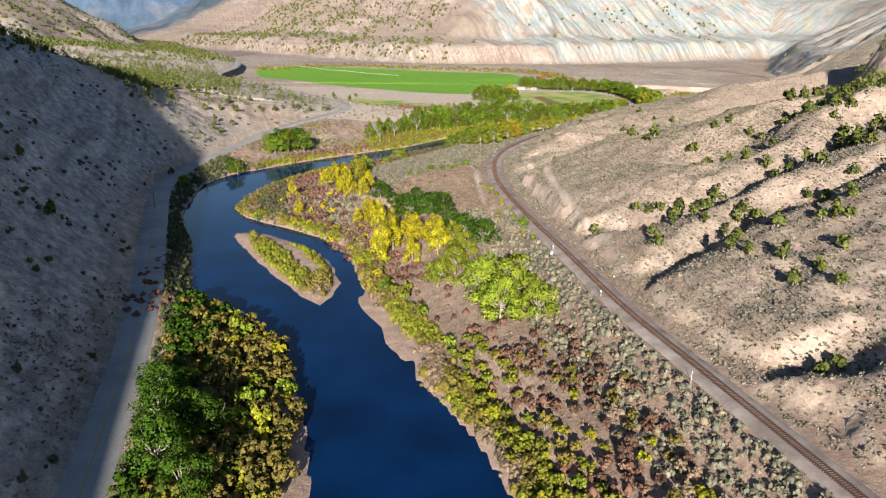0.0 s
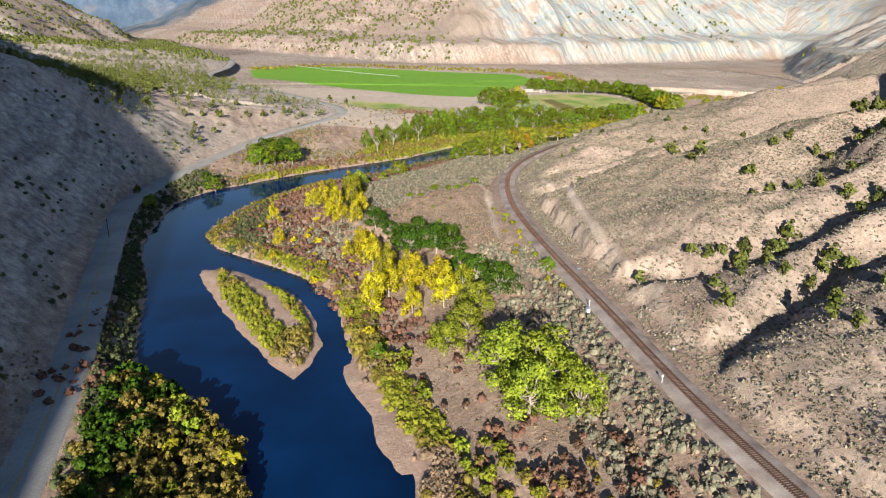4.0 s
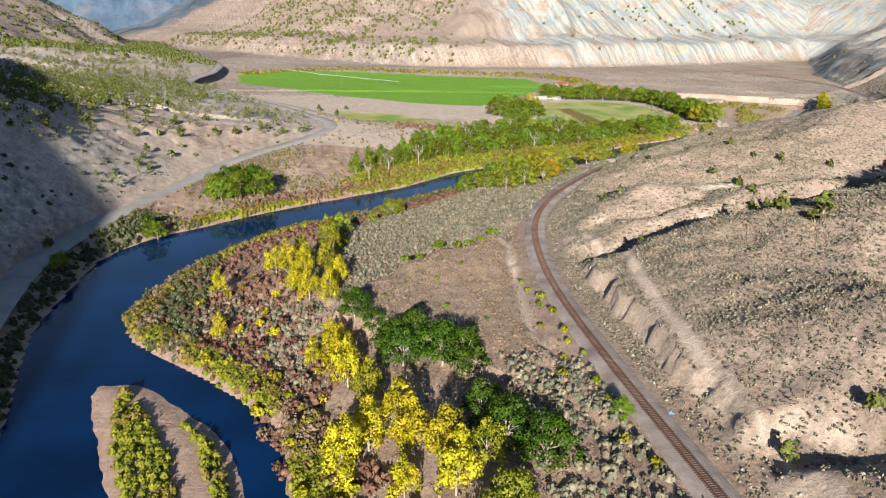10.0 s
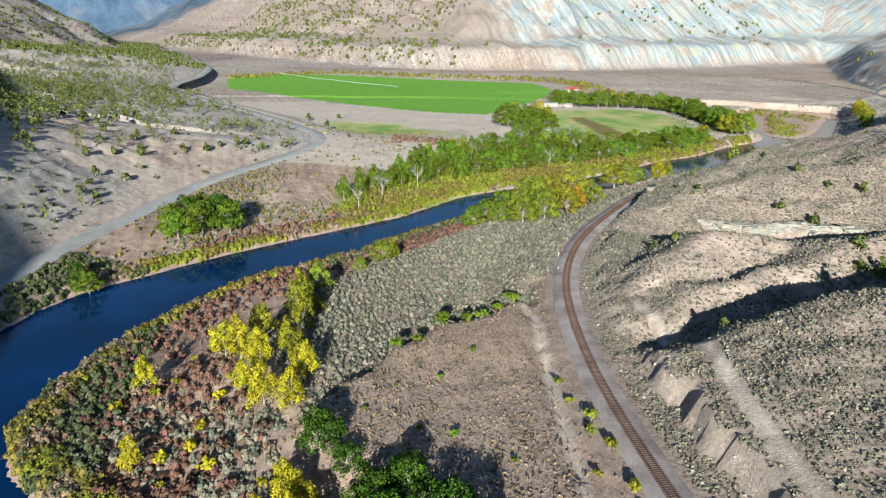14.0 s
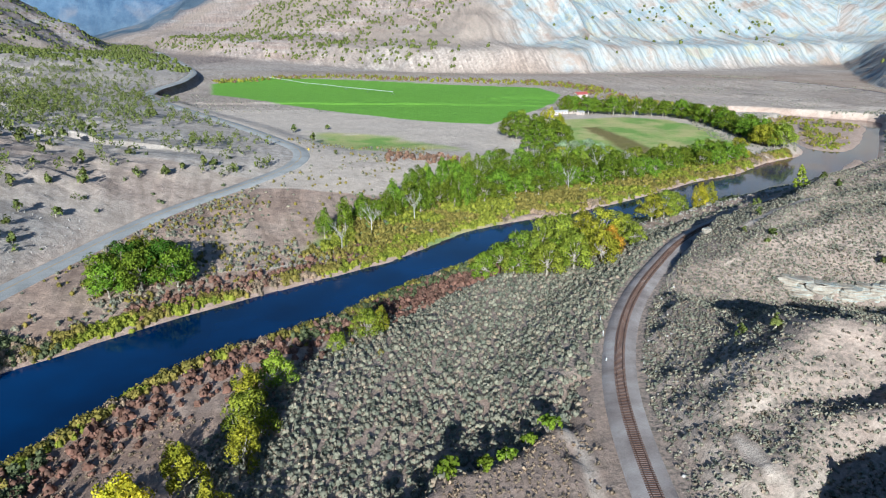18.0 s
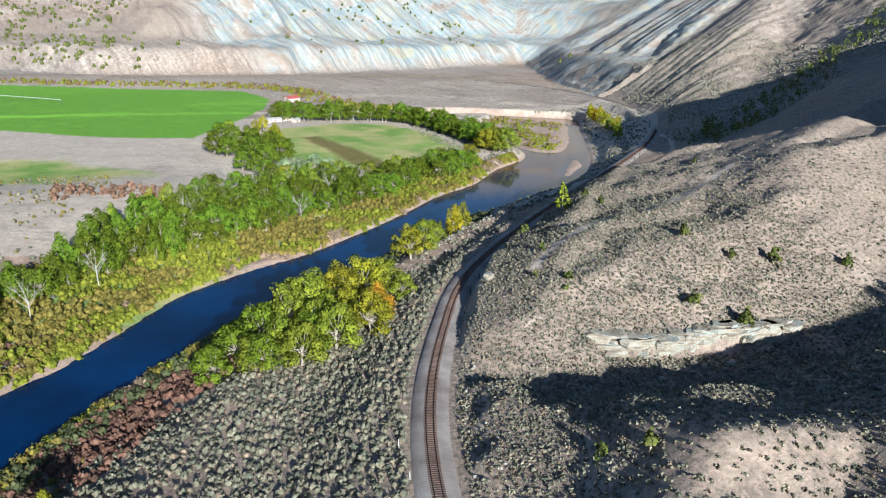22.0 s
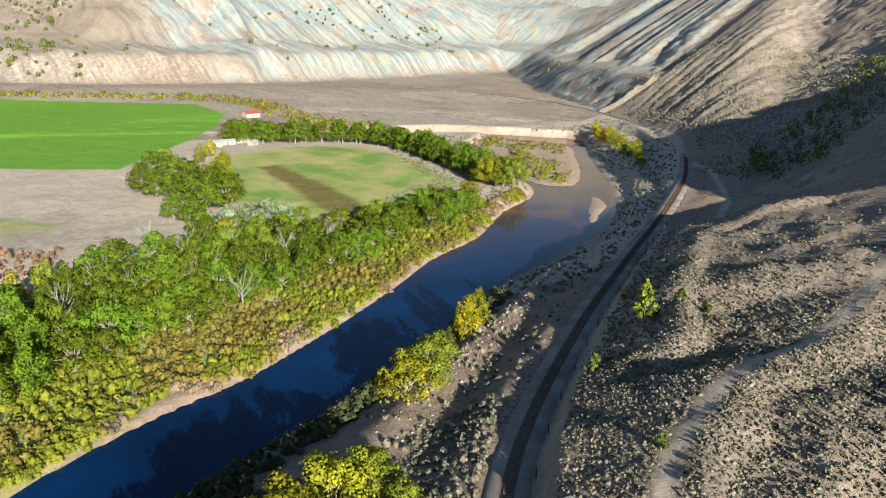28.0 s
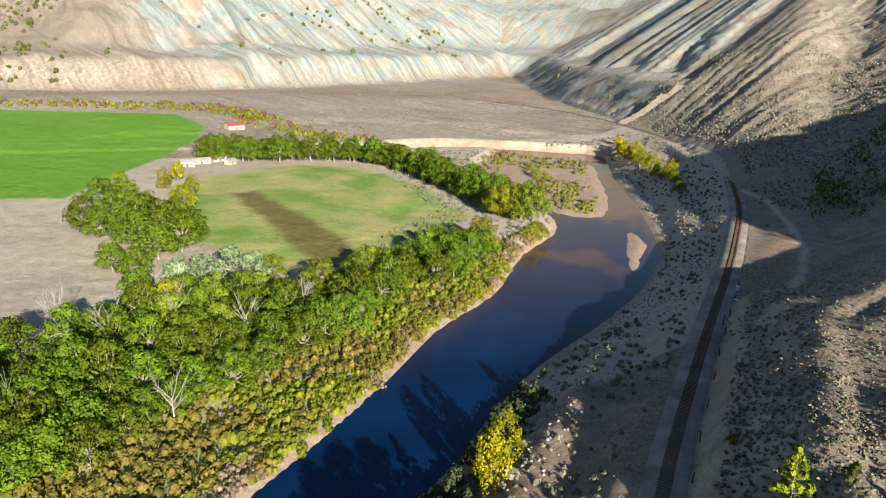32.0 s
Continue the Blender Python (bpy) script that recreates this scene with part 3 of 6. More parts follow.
c = mix(n, l, math_node(n, l, "MULTIPLY", hazy_woods.outputs[0], 0.9), c, ramp(n, l, noise_node(n, l, 0.006, 6, 0.65, p), [(0.36, (0.035, 0.075, 0.12)), (0.52, (0.075, 0.12, 0.17)), (0.66, (0.19, 0.19, 0.20))]))
c = mix(n, l, sep.outputs[1], c, sand)
dry = mix(n, l, ramp(n, l, noise_node(n, l, 0.03, 6, 0.6, p), [(0.4, (0, 0, 0)), (0.6, (1, 1, 1))]), (0.20, 0.35, 0.05), (0.50, 0.46, 0.17))
c = mix(n, l, sep2.outputs[1], c, dry)
c = mix(n, l, math_node(n, l, "SUBTRACT", 1.0, att2.outputs["Alpha"]), c, ramp(n, l, mid, [(0.3, (0.12, 0.09, 0.03)), (0.7, (0.25, 0.18, 0.07))]))
c = mix(n, l, sep.outputs[0], c, grass)
# farthest range: blue of distance haze put into its base colour
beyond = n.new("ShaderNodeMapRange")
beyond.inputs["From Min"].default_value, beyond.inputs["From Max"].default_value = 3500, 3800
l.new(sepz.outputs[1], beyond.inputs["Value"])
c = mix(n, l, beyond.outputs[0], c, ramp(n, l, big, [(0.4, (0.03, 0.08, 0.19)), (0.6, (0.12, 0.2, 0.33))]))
c = mix(n, l, 0.75, c, ramp(n, l, fine, [(0.32, (0.5, 0.5, 0.5)), (0.62, (1.12, 1.12, 1.12))]), "MULTIPLY")
l.new(c, b.inputs["Base Color"])
bump(n, l, b, math_node(n, l, "ADD", fine, math_node(n, l, "MULTIPLY", mid, 3.0)), 0.8, 0.3)

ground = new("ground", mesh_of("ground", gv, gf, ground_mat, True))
tagged(ground, "dry tan valley ground with eroded hills and sandy banks", "ground", kind="structure")
zone = np.zeros((len(gv), 4), np.float32)
zone[:, 3] = 0
jit = 5 * fbm(gx, gy, 12, 4)
zone[:, 0] = step(-signed(gx, gy, FIELD), -2, 2)
river_d = GRID["river"].ravel()
zone[:, 1] = (1 - step(river_d + jit, 1, 5)) * 0.9
dv = signed(gx, gy, VALLEY)
zone[:, 2] = step(dv + 2 * jit, 0, 40) * (gy > 1000) * step(gx + 0.25 * gy + 70 * fbm(gx, gy, 150, 4), 480, 550) * (1 - 0.9 * step(gx - 0.45 * (gy - 1050) - 500, 0, 60) * step(-fbm(gx, gy, 70, 3), -0.2, 0.1))
cover = np.zeros((len(gv), 4), np.float32)
cover[:, 3] = 1
d_rl, s_rl = np.abs(GRID["rail"].ravel()), np.sign(GRID["rail"].ravel())
GRID["slope"] = slope = np.hypot(*np.gradient(gz.reshape(len(YS), len(XS)), YS, XS)).ravel()
cover[:, 0] = np.clip(0.75 + 1.3 * fbm(gx, gy, 60, 5) - 0.5 * step(slope, 0.5, 1.0), 0, 0.9) * (gy < 1500) * (1 - 0.5 * step(gy, 880, 960)) * ((s_rl > 0) | (gy > 1000) | (gx > -45)) * np.where((s_rl < 0) & (gy < 420), 0.45, 1)
cover[:, 0] = np.maximum(cover[:, 0], 0.75 * step(fbm(gx, gy, 260, 5) + 0.25, 0.15, 0.45) * (gy > 1500) * (1 - zone[:, 2]))
cover[:, 0] *= np.where((s_rl > 0) & (gy < 420), 1 - 0.5 * (1 - step(gy, 250, 340)), 1)
westside = (GRID["road"].ravel() < -4) & (gy > 440)
cover[:, 0] *= np.where(westside & (gy < 1500), 0.3, 1)
flats = (s_rl < 0) & (gy > 620) & (gy < 980) & (GRID["road"].ravel() > 0)
cover[:, 0] *= np.where(flats, 0.35, 1)
cover[:, 2] = np.where(flats, 0.9 * step(fbm(gx, gy, 60, 4), -0.75, -0.2), np.where(westside & (gy < 1400), 0.45 * step(fbm(gx, gy, 50, 4), -0.5, 0.1), 0))
cover[:, 1] = np.maximum(0.9 * step(-signed(gx, gy, PASTURE) + jit, -4, 6), 0.9 * step(-signed(gx, gy, MEADOW) + 2 * jit, -5, 15))
cover[:, 1] = np.maximum(cover[:, 1], 0.75 * step(-signed(gx, gy, UNDER) + jit, -3, 4))
STUBBLE = [(106, 872), (124, 873), (140, 779), (142, 744), (118, 739), (114, 798)]
cover[:, 3] = 1 - 0.85 * step(-signed(gx, gy, STUBBLE) + 0.7 * jit, -2, 5)
for path, width in PATHS:
    cover[:, 2] = np.maximum(cover[:, 2], 0.95 * (1 - step(near_line(gx, gy, path)[0] + 0.2 * jit, width * 0.4, width + 0.5)))
cover[:, 2] = np.maximum(cover[:, 2], 0.3 * step(gy, 930, 1000) * (dv < 0) * (gx > -500) * step(fbm(gx, gy, 90, 4), -0.25, 0.2))
cover[:, 2] = np.maximum(cover[:, 2], 0.55 * step(slope + 0.3 * fbm(gx, gy, 9, 3), 0.5, 0.8) * (s_rl > 0) * (d_rl < 28) * (gy < 700))
fl = ground.data.attributes.new("flow", "FLOAT_VECTOR", "POINT")
on_east = GRID["d_e"].ravel() > 0
steep_face = on_east & (GRID["north"].ravel() < 0.5)
flow_u = np.where(steep_face, GRID["across"].ravel(), np.where(on_east, GRID["along"].ravel() + 0.1 * GRID["d_e"].ravel(), GRID["gully"].ravel()))
flow_v = np.where(steep_face, GRID["up"].ravel(), np.where(on_east, GRID["d_e"].ravel(), gy))
fl.data.foreach_set("vector", np.column_stack([flow_u, flow_v, 0 * gx]).astype(np.float32).ravel())
zone[:, 2] = np.where(steep_face, 0.85 * step(GRID["across"].ravel() + jit, 800, 835) + 0.12, zone[:, 2])
cover[:, 0] = np.where(steep_face & (gy < 1300), np.maximum(cover[:, 0], 0.6 - 0.5 * step(GRID["across"].ravel(), 800, 835)), cover[:, 0])
col2 = ground.data.color_attributes.new("cover", "FLOAT_COLOR", "POINT")
col2.data.foreach_set("color", cover.ravel())
zone[:, 3] = np.clip(step(-GRID["road"].ravel(), 4, 20) * (1 - step(gy, 430, 620)) * 0.95 + 0.5 * step(gy, 1350, 1500) * (gx < 700) + 0.15 * (GRID["d_e"].ravel() > 0) * (gy > 680) + 0.25 * (GRID["d_e"].ravel() > 20) + 0.2 * (GRID["road"].ravel() < -5) + 0.4 * (dv < 0) * (gy > 640) * (s_rl < 0), 0, 1)
col = ground.data.color_attributes.new("zone", "FLOAT_COLOR", "POINT")
col.data.foreach_set("color", zone.ravel())

water_mat, n, l, b = material("river_water", 0.05, 0.27)
p = world_coords(n)
deep = ramp(n, l, noise_node(n, l, 0.03, 4, 0.5, p), [(0.35, (0.001, 0.011, 0.045)), (0.7, (0.002, 0.026, 0.10))])
shoal = n.new("ShaderNodeAttribute")
shoal.attribute_name = "shoal"                   # 1 over sand just below the surface
l.new(mix(n, l, shoal.outputs["Fac"], deep, (0.17, 0.085, 0.05)), b.inputs["Base Color"])
b.inputs["IOR"].default_value = 1.33
bump(n, l, b, noise_node(n, l, 0.9, 4, 0.6, p), 0.12, 0.08)
wv, wf = sheet(np.arange(-200, 441, 4), np.arange(-300, 1101, 5), lambda x, y: 0 * x)
water = new("water", mesh_of("water", wv, wf, water_mat))
wx, wy = wv[:, 0], wv[:, 1]
edge = -lookup(wx, wy, "river")
shoals = np.clip(1 - edge / 7 + 1.2 * fbm(wx, wy, 22, 3), 0, 1) * (0.7 * step(wy, 640, 740))
shoals = np.maximum(shoals, 0.85 * step(fbm(wx + 40, wy, 30, 3) + 0.5 * step(wy, 690, 800), 0.2, 0.45) * step(wy, 660, 740))
shoals = np.maximum(shoals, 0.5 * step(wy, 640, 780))
sh = water.data.attributes.new("shoal", "FLOAT", "POINT")
sh.data.foreach_set("value", shoals.astype(np.float32))
tagged(water, "calm dark blue river water", "river", kind="structure")


def ribbon(name, line, offsets, mat, lift=0.0, zs=None):
    """A strip along a line; offsets: (distance to the right, height) across it."""
    q = np.asarray(line, float)
    t = np.gradient(q[:, :2], axis=0)
    t /= np.linalg.norm(t, axis=1)[:, None]
    r = np.stack([t[:, 1], -t[:, 0]], 1)
    z = q[:, 2] if zs is None else zs
    v = np.concatenate([np.column_stack([q[:, :2] + r * o, z + h + lift]) for o, h in offsets])
    m, k = len(q), len(offsets)
    i = (np.arange(k - 1)[:, None] * m + np.arange(m - 1)[None, :]).ravel()
    f = np.stack([i, i + 1, i + m + 1, i + m], 1)
    return new(name, mesh_of(name, v, f, mat, True))


gravel = soil_material("ballast_gravel", (0.25, 0.20, 0.185), (0.40, 0.335, 0.305), (0.54, 0.47, 0.435), 1.1, 0.25)
asphalt = soil_material("asphalt", (0.34, 0.33, 0.315), (0.43, 0.415, 0.40), (0.5, 0.485, 0.465), 0.6, 0.02)
paint_y, n, l, b = material("road_paint_yellow", 0.7)
b.inputs["Base Color"].default_value = (0.5, 0.3, 0.08, 1)
steel, n, l, b = material("rail_steel", 0.45, 0.5)
l.new(ramp(n, l, noise_node(n, l, 2, 4, 0.6, world_coords(n)), [(0.3, (0.1, 0.055, 0.04)), (0.7, (0.2, 0.12, 0.09))]), b.inputs["Base Color"])
b.inputs["Metallic"].default_value = 0.6
tie_mat = soil_material("tie_wood", (0.1, 0.055, 0.04), (0.15, 0.085, 0.06), (0.2, 0.125, 0.095), 2.0, 0.02)
rl = smooth_line(RAIL[1:-3], 3)
rl = np.column_stack([rl, np.full(len(rl), RAIL_Z)])
bed = ribbon("railway_bed", rl, [(-4.4, -1.1), (-3.5, -0.15), (-2.1, 0.05), (-1.5, 0.18), (1.5, 0.18), (2.1, 0.05), (3.6, -0.12), (4.6, -0.9)], gravel)
tagged(bed, "grey gravel ballast bed of the railway", "railway bed", kind="structure")
for side in (-0.75, 0.75):
    r = ribbon("rail", rl, [(side - 0.07, 0.18), (side - 0.045, 0.42), (side + 0.045, 0.42), (side + 0.07, 0.18)], steel)
    r.parent = bed
road_rows = ROAD_LINE
road = ribbon("road", road_rows, [(-6.0, -0.9), (-4.6, -0.05), (0, 0.12), (4.6, -0.05), (6.0, -0.9)], asphalt, 0.15)
tagged(road, "grey two-lane asphalt road with gravel shoulders", "road", kind="structure")
stripe = ribbon("centre_line", road_rows, [(-0.16, 0.125), (0.16, 0.125)], paint_y, 0.154)
stripe.parent = road

# ---- plants ----
rng = np.random.RandomState(11)


def leaf_quads(centres, normals, size, r):
    """Small bent leaf clusters, two triangles each, facing roughly along the normals."""
    k = len(centres)
    nrm = normals + r.normal(0, 0.33, (k, 3))
    nrm /= np.linalg.norm(nrm, axis=1)[:, None]
    ref = r.normal(0, 1, (k, 3))
    a = np.cross(nrm, ref)
    a /= np.linalg.norm(a, axis=1)[:, None] + 1e-9
    b = np.cross(nrm, a)
    s = size * r.uniform(0.6, 1.3, (k, 1))
    p = [centres - a * s * 0.55, centres - b * s * 0.5 + nrm * s * 0.12, centres + a * s * 0.55, centres + b * s * 0.5 + nrm * s * 0.12]
    v = np.stack(p, 1).reshape(-1, 3)
    i = np.arange(k)[:, None] * 4
    return v, np.concatenate([i, i + 1, i + 2, i + 3], 1)


def lobes_crown(lobes, count, size, r, knobs=7):
    """Leaf clusters over the lobes (centre, radii); each lobe carries smaller knobs, so that the crown is lumpy with dark gaps."""
    w = np.array([size[0] * size[2] for _, size in lobes])
    w = w / w.sum()
    vs, fs, ns, off = [], [], [], 0
    for (c, rad), share in zip(lobes, w):
        k = max(4, int(count * share))
        rad, c = np.array(rad), np.array(c)
        kd = r.normal(0, 1, (knobs, 3))
        kd /= np.linalg.norm(kd, axis=1)[:, None]
        kd[:, 2] = np.where(kd[:, 2] < -0.3, -kd[:, 2], kd[:, 2])
        kr = r.uniform(0.42, 0.62, knobs)
        pick = r.randint(0, knobs, k)
        d = r.normal(0, 1, (k, 3)) + 0.55 * kd[pick] + np.array((0, 0, 0.25))
        d /= np.linalg.norm(d, axis=1)[:, None]
        p = (kd[pick] * 0.62 + d * kr[pick][:, None] * r.uniform(0.72, 1.1, (k, 1))) * rad + c
        nrm = d + 0.45 * kd[pick]
        nrm /= np.linalg.norm(nrm, axis=1)[:, None]
        v, f = leaf_quads(p, nrm, size, r)
        vs.append(v)
        fs.append(f + off)
        soft = nrm + r.normal(0, 0.4, d.shape)
        ns.append(np.repeat(soft / np.linalg.norm(soft, axis=1)[:, None], 4, 0))
        off += len(v)
    return np.concatenate(vs), np.concatenate(fs), np.concatenate(ns)


def limb(p0, p1, r0, r1, sides=6, bend=0.0, r=None, steps=3):
    p0, p1 = np.array(p0, float), np.array(p1, float)
    ax = (p1 - p0) / np.linalg.norm(p1 - p0)
    ref = np.array((1.0, 0, 0)) if abs(ax[0]) < 0.8 else np.array((0, 1.0, 0))
    a = np.cross(ax, ref)
    a /= np.linalg.norm(a)
    b = np.cross(ax, a)
    v = []
    for k in range(steps + 1):
        u = k / steps
        c = p0 + (p1 - p0) * u + a * bend * math.sin(math.pi * u)
        for j in range(sides):
            t = 2 * math.pi * j / sides
            v.append(c + (a * math.cos(t) + b * math.sin(t)) * (r0 + (r1 - r0) * u))
    f = [[k * sides + j, k * sides + (j + 1) % sides, (k + 1) * sides + (j + 1) % sides, (k + 1) * sides + j] for k in range(steps) for j in range(sides)]
    return np.array(v), np.array(f)


def join(pieces):
    vs, fs, off = [], [], 0
    for v, f in pieces:
        vs.append(v)
        fs.append(f + off)
        off += len(v)
    return np.concatenate(vs), np.concatenate(fs)


def cottonwood_meshes(seed, count=3900):
    """A broad dome: trunk, spreading pale limbs and a rounded crown, for a tree ten metres high."""
    r = np.random.RandomState(seed)
    h = 10.0
    wood = [limb((0, 0, -0.4), (r.normal(0, 0.3), r.normal(0, 0.3), h * 0.38), 0.32, 0.22, 7, 0.15)]
    top = wood[0][0][-7:].mean(0)
    lobes = []
    for ring, (n_, dist, lo, hi) in enumerate(((7, 0.37, 0.17, 0.36), (6, 0.28, 0.44, 0.6), (4, 0.13, 0.66, 0.8))):
        for j in range(n_):
            a = 2 * math.pi * (j + 0.5 * ring) / n_ + r.uniform(-0.35, 0.35)
            d = h * dist * r.uniform(0.75, 1.2)
            e = np.array((math.cos(a) * d, math.sin(a) * d, h * r.uniform(lo, hi)))
            wood.append(limb(top - (0, 0, r.uniform(0.2, 1.6)), e, 0.15, 0.05, 5, 0.3, steps=2))
            wood.append(limb(e * 0.75 + top * 0.25, e + r.normal(0, 0.6, 3) + (0, 0, 1.5), 0.06, 0.02, 3, 0.1, steps=1))
            q = h * r.uniform(0.16, 0.22)
            lobes.append((e, (q, q, q * r.uniform(0.8, 1.05))))
    return join(wood), lobes_crown(lobes, count, 0.37, r)


def poplar_meshes(seed, count=2700):
    """An upright tree with tall narrow plumes, ten metres high."""
    r = np.random.RandomState(seed)
    h = 10.0
    wood = [limb((0, 0, -0.4), (r.normal(0, 0.2), r.normal(0, 0.2), h * 0.7), 0.22, 0.07, 6, 0.15)]
    lobes = [((r.normal(0, 0.2), r.normal(0, 0.2), h * 0.8), (1.25, 1.25, 2.0))]
    for j in range(9):
        a = 2 * math.pi * j * 0.38 + r.uniform(-0.3, 0.3)
        z = h * (0.15 + 0.062 * j)
        d = h * r.uniform(0.14, 0.24) * (1.2 - 0.06 * j)
        e = np.array((math.cos(a) * d, math.sin(a) * d, z))
        wood.append(limb((0, 0, z * 0.55), e, 0.1, 0.03, 4, 0.2, steps=2))
        q = h * r.uniform(0.13, 0.175)
        lobes.append((e, (q, q, q * r.uniform(1.35, 1.9))))
    return join(wood), lobes_crown(lobes, count, 0.34, r, 6)


def juniper_meshes(seed, count=190):
    r = np.random.RandomState(seed)
    wood = [limb((0, 0, -0.3), (0.1, 0, 1.6), 0.16, 0.08, 5, steps=2)]
    lobes = []
    for j in range(5):
        a = r.uniform(0, 6.28)
        d = r.uniform(0.2, 0.9)
        q = r.uniform(0.6, 1.0)
        lobes.append(((math.cos(a) * d, math.sin(a) * d, r.uniform(0.6, 1.8)), (q, q, q * r.uniform(0.9, 1.3))))
        wood.append(limb((0, 0, 0.5), (math.cos(a) * d, math.sin(a) * d, 1.2), 0.07, 0.03, 4, steps=1))
    lobes.append(((0, 0, 2.2), (0.55, 0.55, 0.75)))
    return join(wood), lobes_crown(lobes, count, 0.55, r, 3)


def willow_meshes(seed, count=330):
    """A many-stemmed tall shrub, crown down to the ground, three metres high."""
    r = np.random.RandomState(seed)
    wood, lobes = [], []
    for j in range(8):
        a = 2 * math.pi * j * 0.62
        d = r.uniform(0.1, 1.3)
        t = (math.cos(a) * d, math.sin(a) * d, r.uniform(1.2, 2.4))
        wood.append(limb((0.2 * math.cos(a), 0.2 * math.sin(a), -0.2), t, 0.05, 0.02, 4, 0.1, steps=2))
        q = r.uniform(0.5, 0.8)
        lobes.append(((t[0], t[1], t[2] * 0.75), (q, q, q * 1.3)))
    return join(wood), lobes_crown(lobes, count, 0.44, r, 3)


def pine_meshes(seed, count=1100):
    """A ragged cone of short needle clusters on a straight trunk, three units high."""
    r = np.random.RandomState(seed)
    wood = [limb((0, 0, -0.1), (0.03, 0, 2.8), 0.07, 0.02, 6, steps=3)]
    lobes = []
    for j in range(24):
        u = j / 23
        a = j * 2.4 + r.uniform(-0.3, 0.3)
        d = (1.0 - u) * r.uniform(0.55, 0.85) + 0.05
        e = (math.cos(a) * d, math.sin(a) * d, 0.35 + 2.4 * u)
        wood.append(limb((0, 0, e[2] + 0.1), e, 0.025, 0.01, 4, steps=1))
        q = 0.14 + 0.16 * (1 - u)
        lobes.append((e, (q * 1.25, q * 1.25, q * 0.75)))
    return join(wood), lobes_crown(lobes, count, 0.19, r, 3)


PROTO = {}


def tall_shrub(x, y, h, leaf):
    kind = {"red": "bare_shrub", "brush": "bare_shrub", "yellow": "poplar_sapling", "gold": "poplar_sapling", "green": "round_shrub", "dark": "broadleaf_shrub"}.get(leaf, "willow_shrub")
    return tree(willow_meshes, leaf, 400 + rng.randint(0, 3), x, y, h / 3.0, kind, SHRUB_WORDS[leaf], "shrub", "tall shrubs by the river")


SHRUB_WORDS = {"willow": "tall olive-yellow willow shrub beside the river", "gold": "golden young poplar beside the river", "dark": "tall dark green shrub beside the road",
               "red": "reddish brown leafless shrub by the river", "lime": "light green willow shrub near the water", "orange": "small orange autumn shrub", "yellow": "small bright yellow poplar shrub", "green": "round green shrub on the flat", "reed": "dense yellow-green willow shrub at the water", "brush": "dry tan leafless shrub by the river"}


def tree(kind, leaf, variant, x, y, size, name, label, category, group="", lean=0.0, z=None):
    """A tree: base empty, trunk and crown. Alike trees share their meshes."""
    key = (kind, leaf, variant)
    zz = float(lookup(x, y)) if z is None else z
    m = Matrix.Translation((x, y, zz)) @ Matrix.Rotation(rng.uniform(0, 6.28), 4, "Z") @ Matrix.Rotation(lean, 4, "X") @ Matrix.Diagonal((size, size, size * rng.uniform(0.92, 1.1), 1))
    if key not in PROTO:
        wood, crown = (kind)(variant)
        root = new(name)
        root.empty_display_size = 0.5
        trunk = new("trunk", mesh_of("trunk", *wood, bark, True))
        leaves = new("crown", mesh_of("crown", crown[0], crown[1], LEAF[leaf], True))
        leaves.data.normals_split_custom_set_from_vertices(crown[2].tolist())
        trunk.parent = leaves.parent = root
        tagged(root, label, category, group)
        root.matrix_basis = m
        PROTO[key] = root
        return root
    src = PROTO[key]
    made = new(name)
    made.empty_display_size = 0.5
    for ch in src.children:
        c = new(ch.name.split(".")[0], ch.data)
        c.parent = made
    tagged(made, label, category, group)
    made.matrix_basis = m
    return made


cw = cottonwood_meshes
WORDS = {"yellow": "bright yellow autumn cottonwood tree beside the river", "gold": "golden green cottonwood tree turning in autumn", "lime": "light green cottonwood tree with spreading crown",
         "green": "green leafy cottonwood tree with pale limbs", "dark": "dense dark green broadleaf tree", "silver": "silvery green willow tree with fine leaves", "orange": "orange autumn tree on the river bank"}


def cottonwood(x, y, h, leaf, z=None, group="riverside trees"):
    v = rng.randint(0, 5)
    return tree(poplar_meshes if leaf == "yellow" or (leaf == "gold" and h < 12.5) else cw, leaf, 100 + v, x, y, h / 10.0, "cottonwood_tree", WORDS[leaf], "tree", group, rng.normal(0, 0.05), z)


def juniper(x, y, h):
    return tree(juniper_meshes, "juniper", 200 + rng.randint(0, 4), x, y, h / 3.0, "juniper_tree", "small rounded olive-green juniper on dry slope", "tree", "junipers on the slopes")


# yellow and green trees on the inside of the bend
BEND_TREES = [
    (-29, 302, 13, "yellow"), (-33, 309, 12, "yellow"), (-36, 320, 10, "yellow"), (-32, 316, 11, "yellow"), (-40, 314, 8, "yellow"), (-23, 294, 12, "gold"), (-26, 266, 15, "yellow"), (-21, 276, 14, "yellow"), (-15, 281, 13, "yellow"), (-11, 271, 15, "yellow"), (-4, 263, 14, "yellow"), (-12, 258, 10, "yellow"), (-2, 254, 14, "yellow"), (4, 262, 11, "gold"),
]
BEND_TREES_UPPER = [
    (-48, 352, 11, "yellow"), (-54, 357, 10, "yellow"), (-41, 350, 10, "yellow"), (-40, 361, 11, "yellow"), (-45, 371, 12, "gold"), (-52, 366, 11, "yellow"), (-59, 372, 13, "yellow"), (-65, 378, 12, "yellow"), (-56, 385, 12, "gold"), (-47, 392, 11, "gold"), (-50, 405, 12, "lime"), (-53, 418, 12, "gold"), (-49, 428, 10, "lime"), (-82, 366, 9, "yellow"), (-72, 334, 8, "yellow"),
]
